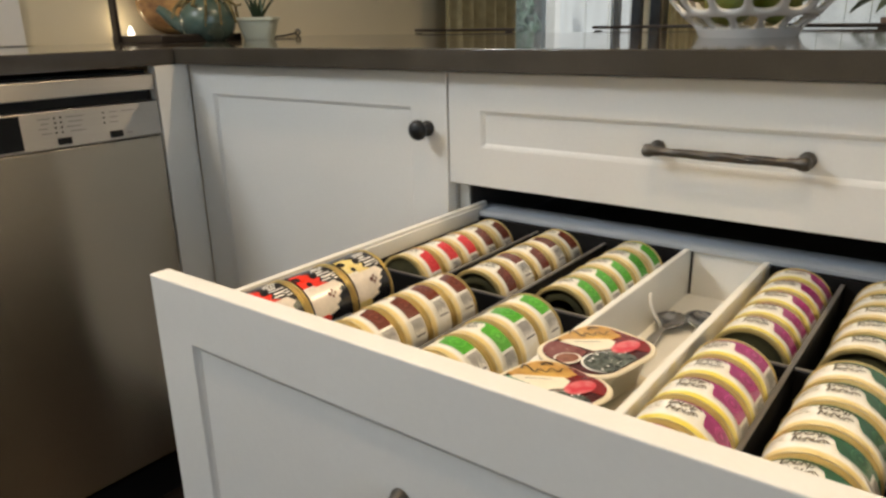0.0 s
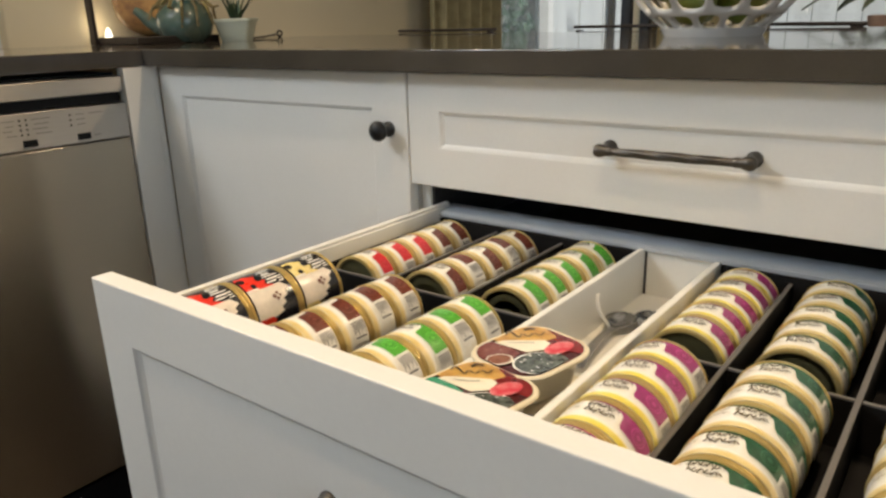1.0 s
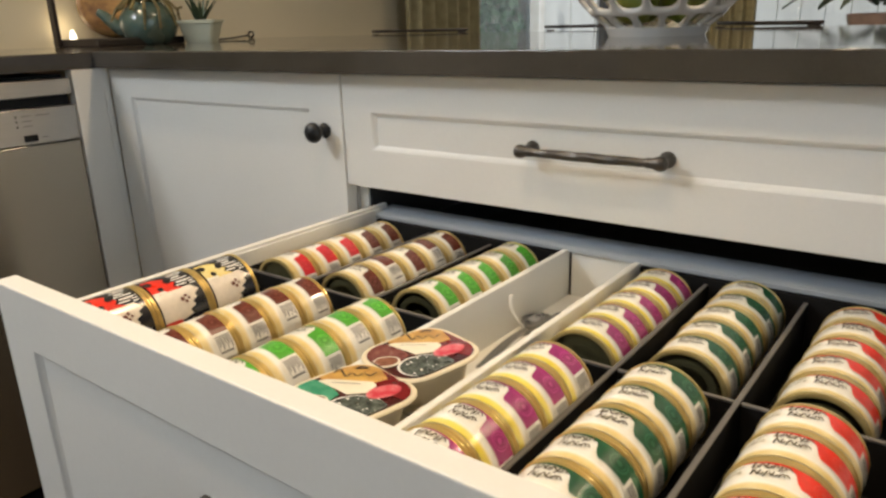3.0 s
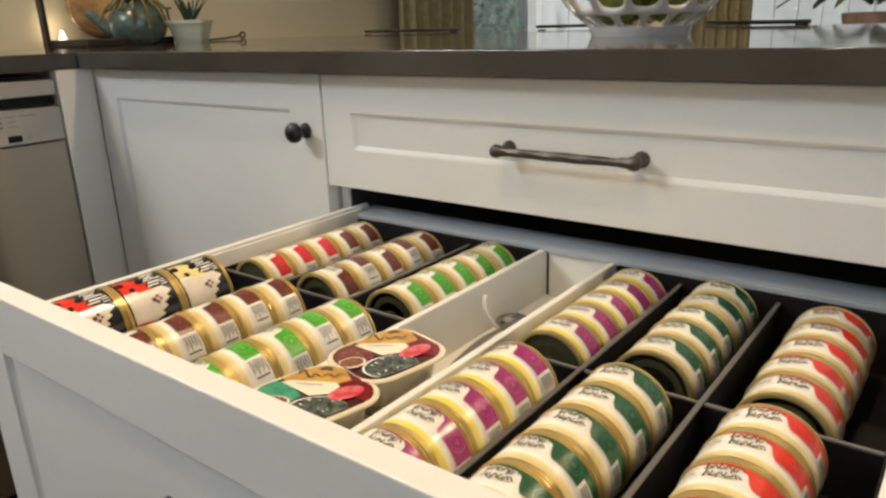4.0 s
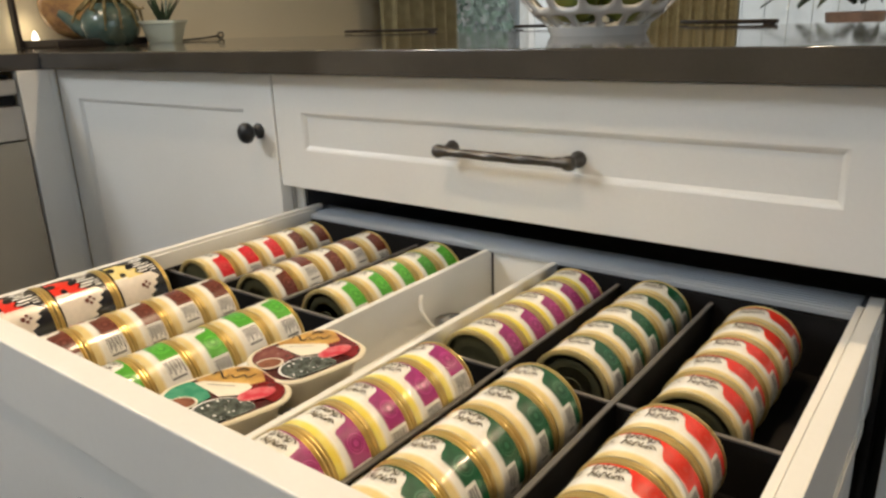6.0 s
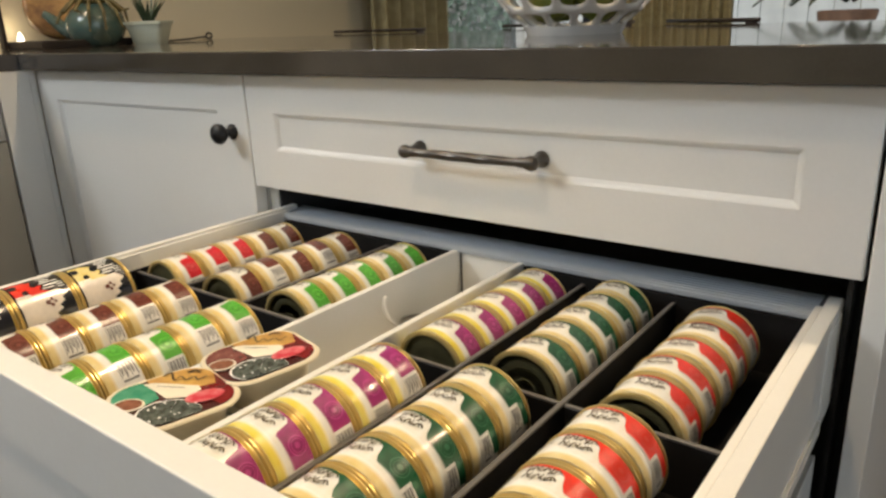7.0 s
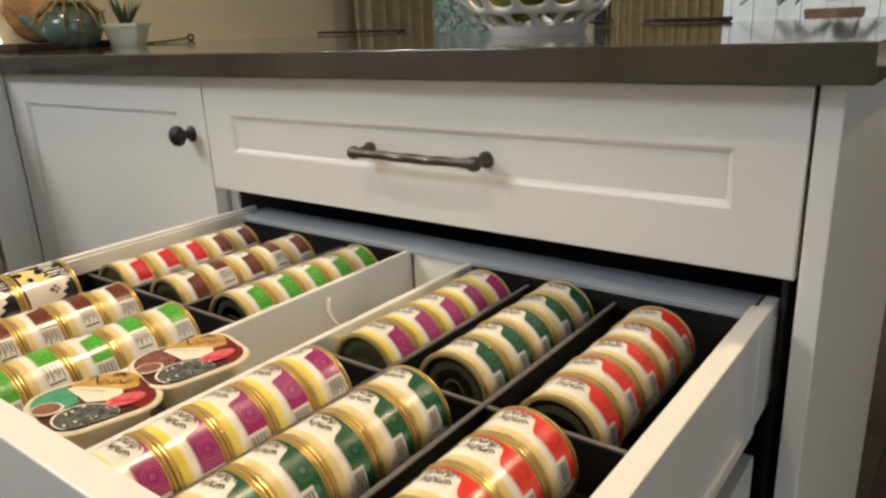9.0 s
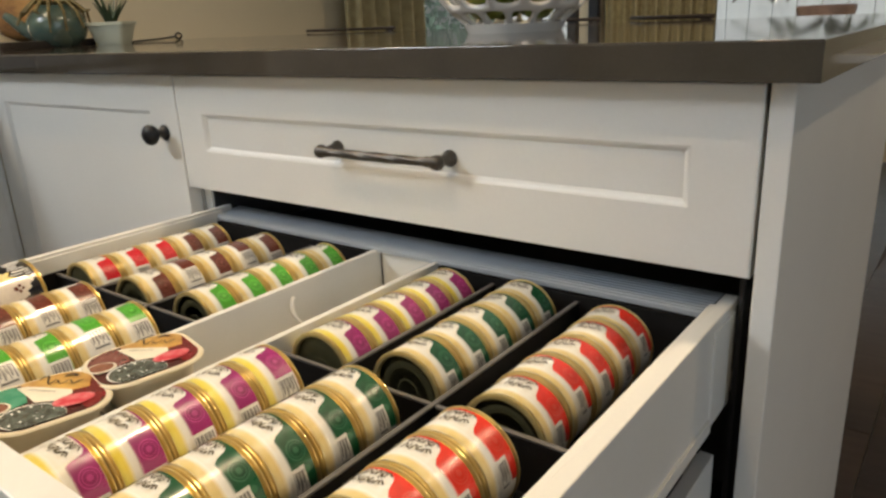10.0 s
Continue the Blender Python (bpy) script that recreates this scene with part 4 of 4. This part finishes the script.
    for path, wd in strokes:
        path = [place(u, v) for u, v in path]
        quads = []
        for i, (x, y) in enumerate(path):
            xa, ya = path[max(i - 1, 0)]
            xb, yb = path[min(i + 1, len(path) - 1)]
            n = math.hypot(xb - xa, yb - ya) or 1.0
            quads.append([script.verts.new((x + sg * -(yb - ya) / n * wd / 2, y + sg * (xb - xa) / n * wd / 2, 0.0301)) for sg in (-1, 1)])
        for p, q in zip(quads, quads[1:]):
            script.faces.new((p[0], q[0], q[1], p[1]))
    tagged(part("script_print", script, DARKINK, lid, smooth=False), kind="stuff")
    t.matrix_basis = m
    return t


tub(pose(0.3760, -0.3045, 0.6518, 2, -1, -14) @ Matrix.Scale(1.06, 4), -14, MAUVE, "cream plastic food tub with a maroon printed lid")
tub(pose(0.3740, -0.3840, 0.6518, -2, 1, -10) @ Matrix.Scale(1.05, 4), -10, TEALP, "cream plastic food tub with a maroon and green lid")
block = thing("tub_stack", "lower cream food tubs beneath the top ones", "tub")
for y in (-0.302, -0.379):
    part("cup", loft([[(x + 0.3765, yy + y - 0.003, z) for x, yy, z in rounded(w, d, 0.016, z)] for w, d, z in ((0.050, 0.056, IZ + 0.009), (0.060, 0.066, 0.6445), (0.072, 0.074, 0.647), (0.072, 0.074, 0.6495))]), TUBW, block)


def spoon(m):
    s = thing("teaspoon", "polished steel teaspoon lying in the tray", "spoon", "teaspoons")
    bm = bmesh.new()
    rings = []
    for i in range(13):
        u = i / 12
        w = 0.0165 * math.sin(math.pi * (0.04 + 0.93 * u)) ** 0.7
        rings.append([bm.verts.new((w * k / 3, 0.044 * u, 0.0015 + 0.007 * ((k / 3) ** 2) * (w / 0.0165) + 0.004 * (2 * u - 1) ** 2)) for k in range(-3, 4)])
    for a, b in zip(rings, rings[1:]):
        for k in range(6):
            bm.faces.new((a[k], a[k + 1], b[k + 1], b[k]))
    bowl = part("spoon_bowl", bm, CHROME, s)
    so = bowl.modifiers.new("thickness", "SOLIDIFY")
    so.thickness = 0.0012
    hb = bmesh.new()
    rows = []
    for i in range(9):
        u = i / 8
        w, z = 0.0025 + 0.004 * u, 0.006 + 0.006 * math.sin(math.pi * u) * (1 - 0.4 * u)
        rows.append([hb.verts.new(p) for p in ((-w, 0.001 - 0.095 * u, z), (w, 0.001 - 0.095 * u, z), (w, 0.001 - 0.095 * u, z + 0.0018), (-w, 0.001 - 0.095 * u, z + 0.0018))])
    for a, b in zip(rows, rows[1:]):
        for k in range(4):
            hb.faces.new((a[k], a[(k + 1) % 4], b[(k + 1) % 4], b[k]))
    hb.faces.new(rows[0][::-1]), hb.faces.new(rows[-1])
    part("spoon_handle", hb, CHROME, s)
    s.matrix_basis = m
    return s


SP = IZ + 0.0095
spoon(pose(0.364, -0.118, SP, 2, 0, 4))
spoon(pose(0.392, -0.098, SP, 2, 0, 14))
# light thrown by a spoon on the tray wall, modelled as a white strip
clip = thing("plastic_clip", "curled white strip modelled as a spoon's reflection on the tray wall", "clip")
bm = bmesh.new()
curl = [(0.3455 + 0.010 * (math.cos(radians(q)) + 1) / 2 + 0.004, -0.122 + 0.012 * math.sin(radians(q)), 0.668 - 0.047 * k / 12) for k, q in enumerate(range(-150, 61, 17))]
edge = [[bm.verts.new((x, y - 0.002, z)), bm.verts.new((x + 0.0015, y + 0.002, z))] for x, y, z in curl]
for p, q in zip(edge, edge[1:]):
    bm.faces.new((p[0], p[1], q[1], q[0]))
band = part("loop", bm, WHITEP, clip)
thick = band.modifiers.new("thickness", "SOLIDIFY")
thick.thickness = 0.0007
jar = thing("red_jar", "dark red glossy jar in the lower drawer box", "jar")
part("body", lathe([(0.0, 0.4545), (0.026, 0.4545), (0.028, 0.459), (0.028, 0.575), (0.024, 0.590), (0.0, 0.593)], Matrix.Translation((0.691, -0.040, -0.004)), 28), WINE, jar)
for step in (1, 2):
    copy_thing(jar, pose(0.0, -0.060 * step, 0))

# ---- on the worktop ----
bowl = thing("fruit_bowl", "white pierced ceramic bowl filled with green fruit", "bowl")
BC = Vector((0.264, 0.446, TOP))
prof = [(0.072, 0.004), (0.078, 0.012), (0.098, 0.028), (0.121, 0.052), (0.137, 0.080), (0.145, 0.108), (0.147, 0.130)]


def bowl_r(z):
    for (r0, z0), (r1, z1) in zip(prof, prof[1:]):
        if z <= z1:
            return r0 + (r1 - r0) * (z - z0) / (z1 - z0)
    return prof[-1][0]


foot = part("foot_ring", lathe([(0.0, 0.006), (0.066, 0.006), (0.066, 0.0), (0.074, 0.0), (0.077, 0.006), (0.080, 0.013), (0.074, 0.016), (0.0, 0.013)], Matrix.Translation(BC), 48), CERAMIC, bowl)
net = bmesh.new()
NH, levels = 14, [0.008, 0.033, 0.066, 0.101, 0.136]


def shell(a, z):
    return BC + Vector((bowl_r(z) * math.cos(a), bowl_r(z) * math.sin(a), z))


for j, (z0, z1) in enumerate(zip(levels, levels[1:])):
    for i in range(NH):
        ac, zc = 2 * math.pi * (i + 0.5 * (j % 2)) / NH, (z0 + z1) / 2
        ha, hz = math.pi / NH, (z1 - z0) / 2
        sa, sz = 0.77 + 0.04 * math.sin(5 * i + j), 0.72 + 0.05 * math.sin(3 * i + 2 * j)
        rim = [(-1 + k / 4, -1) for k in range(8)] + [(1, -1 + k / 4) for k in range(8)] + [(1 - k / 4, 1) for k in range(8)] + [(-1, 1 - k / 4) for k in range(8)]
        outer, inner = [], []
        for c, sn in rim:
            outer.append(net.verts.new(shell(ac + ha * c, zc + hz * sn)))
            e = (abs(c) ** 2.4 + abs(sn) ** 2.4) ** (-1 / 2.4)
            inner.append(net.verts.new(shell(ac + ha * sa * c * e, zc + hz * sz * sn * e)))
        for k in range(32):
            net.faces.new((outer[k], outer[(k + 1) % 32], inner[(k + 1) % 32], inner[k]))
bmesh.ops.remove_doubles(net, verts=net.verts[:], dist=0.0004)
lattice = part("lattice", net, CERAMIC, bowl, "pierced lattice wall")
sol = lattice.modifiers.new("thickness", "SOLIDIFY")
sol.thickness, sol.offset = 0.009, -1
sub = lattice.modifiers.new("rounding", "SUBSURF")
sub.levels = sub.render_levels = 1
for i, (x, y, z, r) in enumerate(((0.04, 0.0, 0.052, 0.036), (-0.035, 0.028, 0.052, 0.036), (-0.02, -0.045, 0.053, 0.037), (0.055, 0.06, 0.085, 0.037), (-0.075, -0.01, 0.088, 0.036), (0.03, -0.075, 0.088, 0.036), (0.0, 0.01, 0.112, 0.037), (-0.03, 0.078, 0.088, 0.036), (0.085, -0.02, 0.09, 0.036))):
    f = thing("green_fruit", "round green fruit in the pierced bowl", "fruit", "fruit in the bowl")
    part("flesh", lathe([(0, -r * 0.92), (r * 0.45, -r * 0.86), (r * 0.8, -r * 0.58), (r, -r * 0.05), (r * 0.88, r * 0.5), (r * 0.5, r * 0.83), (r * 0.15, r * 0.86), (0, r * 0.8)], Matrix(), 20), LIME, f)
    part("stem", tube([(0, 0, r * 0.78), (0.001, 0, r * 0.98)], 0.0012, 6), DRYLEAF, f)
    f.matrix_basis = pose(BC.x + x, BC.y + y, BC.z + z, 25 * math.sin(i * 3), 30 * math.cos(i * 2), 40 * i)

pot = thing("plant_pot", "pale green tapered square pot with a spiky succulent", "plant")
PC = Vector((-0.985, 0.480, TOP))


def square_loop(s, z, r=0.008):
    return [(x, y, z) for x, y, _ in rounded(s, s, r, z, 4)]


part("pot", loft([square_loop(0.066, 0.0), square_loop(0.070, 0.004), square_loop(0.092, 0.048), square_loop(0.098, 0.048), square_loop(0.100, 0.056), square_loop(0.090, 0.056), square_loop(0.084, 0.046)], True, True), POTW, pot)
part("soil", boxes((-0.04, 0.04, -0.04, 0.04, 0.0465, 0.0485)), DARKWOOD, pot, "dark potting soil")
rnd = random.Random(3)
for i in range(16):
    a, tilt, ln = i * 2.4, rnd.uniform(0.15, 0.75), rnd.uniform(0.06, 0.10)
    d = Vector((math.cos(a), math.sin(a), 0))
    bm = bmesh.new()
    rows = []
    for k in range(5):
        u = k / 4
        c = d * (0.008 + ln * u * math.sin(tilt) * (0.8 + 0.3 * u)) + Vector((0, 0, 0.048 + ln * u * math.cos(tilt)))
        w = 0.0065 * (1 - u) ** 0.7 + 0.0004
        sd = Vector((-d.y, d.x, 0)) * w
        rows.append([bm.verts.new(c - sd), bm.verts.new(c - d * w * 0.6 - Vector((0, 0, w * 0.4))), bm.verts.new(c + sd), bm.verts.new(c + d * w * 0.2)])
    for p, q in zip(rows, rows[1:]):
        for k in range(4):
            bm.faces.new((p[k], p[(k + 1) % 4], q[(k + 1) % 4], q[k]))
    part("leaf", bm, LEAF, pot)
pot.matrix_basis = Matrix.Translation(PC) @ Matrix.Rotation(radians(38), 4, "Z")

teapot = thing("teapot", "teal glazed stoneware teapot with trailing olive stems", "teapot")
KC = Vector((-1.050, 0.372, TOP))
part("body", lathe([(0.0, 0.0), (0.040, 0.0), (0.046, 0.003), (0.063, 0.022), (0.071, 0.045), (0.069, 0.068), (0.055, 0.088), (0.040, 0.096), (0.037, 0.102), (0.0, 0.102)], Matrix.Translation(KC), 36), TEAL, teapot)
sd = Vector((-0.70, -0.72, 0)).normalized()
part("spout", tube([KC + sd * d + Vector((0, 0, z)) for d, z in ((0.055, 0.034), (0.078, 0.045), (0.096, 0.062), (0.110, 0.076), (0.120, 0.082))], 0.019, 14, 0.5), TEAL, teapot)
for i in range(14):
    a = 0.45 * i + 3.4
    d = Vector((math.cos(a), math.sin(a), 0))
    low = rnd.uniform(0.0, 0.06)
    pts = [KC + Vector((0, 0, 0.104)) + d * 0.012, KC + d * 0.045 + Vector((0, 0, 0.112)), KC + d * 0.074 + Vector((0, 0, 0.085)), KC + d * (0.078 + 0.01 * math.sin(i)) + Vector((0.006 * math.cos(3 * i), 0.006 * math.sin(2 * i), 0.03 + low))]
    part("stem", tube(pts, 0.0058, 7, 0.5), DRYLEAF, teapot, "fleshy trailing stem")

stand = thing("wooden_rack", "dark wooden upright rack against the wall", "rack")
part("base", boxes((-1.245, -1.02, 0.215, 0.45, TOP, TOP + 0.018), bevel=0.002), DARKWOOD, stand)
part("post", boxes((-1.222, -1.196, 0.205, 0.2145, TOP, TOP + 0.46), bevel=0.002), DARKWOOD, stand)
board = thing("round_board", "thick round wooden board with dark grain leaning on the wall", "board")
part("disc", lathe([(0.0, -0.016), (0.088, -0.016), (0.094, -0.011), (0.095, 0.0), (0.093, 0.012), (0.086, 0.017), (0.0, 0.018)], Matrix(), 40), WOOD, board)
board.matrix_basis = pose(-1.168, 0.346, TOP + 0.100, 0, 76, -18) @ Matrix.Scale(0.89, 4)
glow = thing("candle_lamp", "small lit white lamp behind the round board", "lamp")
part("globe", lathe([(0.0, 0.0), (0.008, 0.0), (0.0085, 0.004), (0.006, 0.013), (0.002, 0.022), (0.0, 0.0225)], Matrix.Translation((-1.232, 0.262, TOP + 0.0185)), 20), LAMPW, glow)
tongs = thing("wire_utensil", "dark wire utensil with a looped end on the worktop", "utensil")
loop = [(-1.250 - 0.6 * 0.016 * math.sin(a), 0.850 + 0.8 * 0.022 * math.sin(a), TOP + 0.0115 + 0.0085 * math.cos(a)) for a in [radians(x) for x in range(-90, 271, 20)]]
part("wire", tube([(-1.02, 0.54, TOP + 0.003), (-1.14, 0.70, TOP + 0.005), (-1.225, 0.815, TOP + 0.0095)] + loop, 0.0028, 8), IRON, tongs)


# ---- stools, table and orchid beyond the worktop ----
def stool(m):
    s = thing("bar_chair", "dark timber chair with a thin curved top rail", "chair", "chairs beyond the worktop")

    def arc(z, r0, w, n=14, yo=0.0):
        return [(w * (2 * i / n - 1), yo - 0.035 * (1 - (2 * i / n - 1) ** 2) + r0, z) for i in range(n + 1)]
    part("top_rail", tube(arc(0.909, 0.0, 0.215), 0.0048, 10), DARKWOOD, s)
    part("back_rail", tube(arc(0.79, 0.0, 0.20), 0.008, 8), DARKWOOD, s)
    part("seat", loft([[(x, y + 0.2, z) for x, y, z in rounded(w, w, 0.05, z)] for w, z in ((0.40, 0.44), (0.42, 0.455), (0.41, 0.475))]), LEATHER, s)
    for x, y, hgt in ((-0.195, -0.005, 0.90), (0.195, -0.005, 0.905), (-0.17, 0.37, 0.44), (0.17, 0.37, 0.44)):
        part("leg", tube([(x * 1.05, y, -0.02), (x, y, hgt)], 0.013, 10), DARKWOOD, s)
    s.matrix_basis = m
    return s


first = stool(pose(-0.885, 1.26, 0, 0, 0, -3))
for x, y, a in ((-0.245, 1.385, 2), (0.25, 1.15, -45)):
    copy_thing(first, pose(x, y, 0, 0, 0, a))
table = thing("dining_table", "pale glossy dining table beyond the chairs", "table")
part("tabletop", boxes((-0.55, 1.15, 2.3, 3.75, 0.72, 0.75), bevel=0.004), TABLEW, table)
for x in (-0.45, 1.05):
    for y in (2.4, 3.65):
        part("leg", boxes((x - 0.03, x + 0.03, y - 0.03, y + 0.03, -0.02, 0.7195), bevel=0.003), DARKWOOD, table)
orchid = thing("orchid", "orchid with arching dark green leaves in a rose-brown bowl", "plant")
OC = Vector((0.225, 3.2, 0.75))
part("bowl", lathe([(0.0, 0.0), (0.06, 0.0), (0.075, 0.012), (0.105, 0.07), (0.122, 0.135), (0.125, 0.158), (0.118, 0.163), (0.108, 0.155), (0.0, 0.145)], Matrix.Translation(OC), 32), ROSEPOT, orchid, "rose-brown glazed bowl")
for i, (a, ln) in enumerate(((0.2, 0.30), (1.3, 0.24), (2.5, 0.34), (3.4, 0.38), (4.3, 0.26), (5.3, 0.36), (5.9, 0.22), (3.0, 0.24))):
    d, sdv = Vector((math.cos(a), math.sin(a), 0)), Vector((-math.sin(a), math.cos(a), 0))
    bm = bmesh.new()
    rows = []
    for k in range(9):
        u = k / 8
        c = OC + d * (0.02 + ln * u) + Vector((0, 0, 0.150 + 0.13 * math.sin(math.pi * min(1, 0.15 + u * 0.75)) * (1 if i % 2 else 0.75)))
        w = 0.034 * math.sin(math.pi * (0.12 + 0.87 * u)) ** 0.8
        rows.append([bm.verts.new(c - sdv * w + Vector((0, 0, 0.008))), bm.verts.new(c), bm.verts.new(c + sdv * w + Vector((0, 0, 0.008)))])
    for p, q in zip(rows, rows[1:]):
        for k in range(2):
            bm.faces.new((p[k], p[k + 1], q[k + 1], q[k]))
    lf = part("leaf", bm, LEAF, orchid)
    so = lf.modifiers.new("thickness", "SOLIDIFY")
    so.thickness = 0.002
# rings out of view, put at the added fill lamps too
for x, y in DOWNLIGHTS_AND_FILLS:
    d = thing("downlight", "white ceiling ring, assumed at every downlight and added fill lamp", "light", "ceiling downlights")
    part("trim_ring", lathe([(0.036, CEILING - 0.002), (0.050, CEILING - 0.004), (0.052, CEILING), (0.036, CEILING)], Matrix.Translation((x, y, 0)), 28), WFRAME, d)

# ---- floor boards last ----
floor = bpy.data.objects["floor"]
meshes = [mesh_of("plank", boxes((-0.0695, 0.0695, -w / 2 + 0.001, w / 2 - 0.001, -0.020, 0.0), bevel=0.0012), FLOORM, False) for w in (1.2, 0.9)]
for i in range(22):
    y = -1.9 + (i % 3) * 0.25
    for k in range(4):
        w = (1.2, 0.9)[(i + k) % 2]
        ob = new("plank", meshes[(i + k) % 2])
        ob.parent = floor
        ob.location = (-0.55 + i * 0.14, y + w / 2, 0)
        y += w
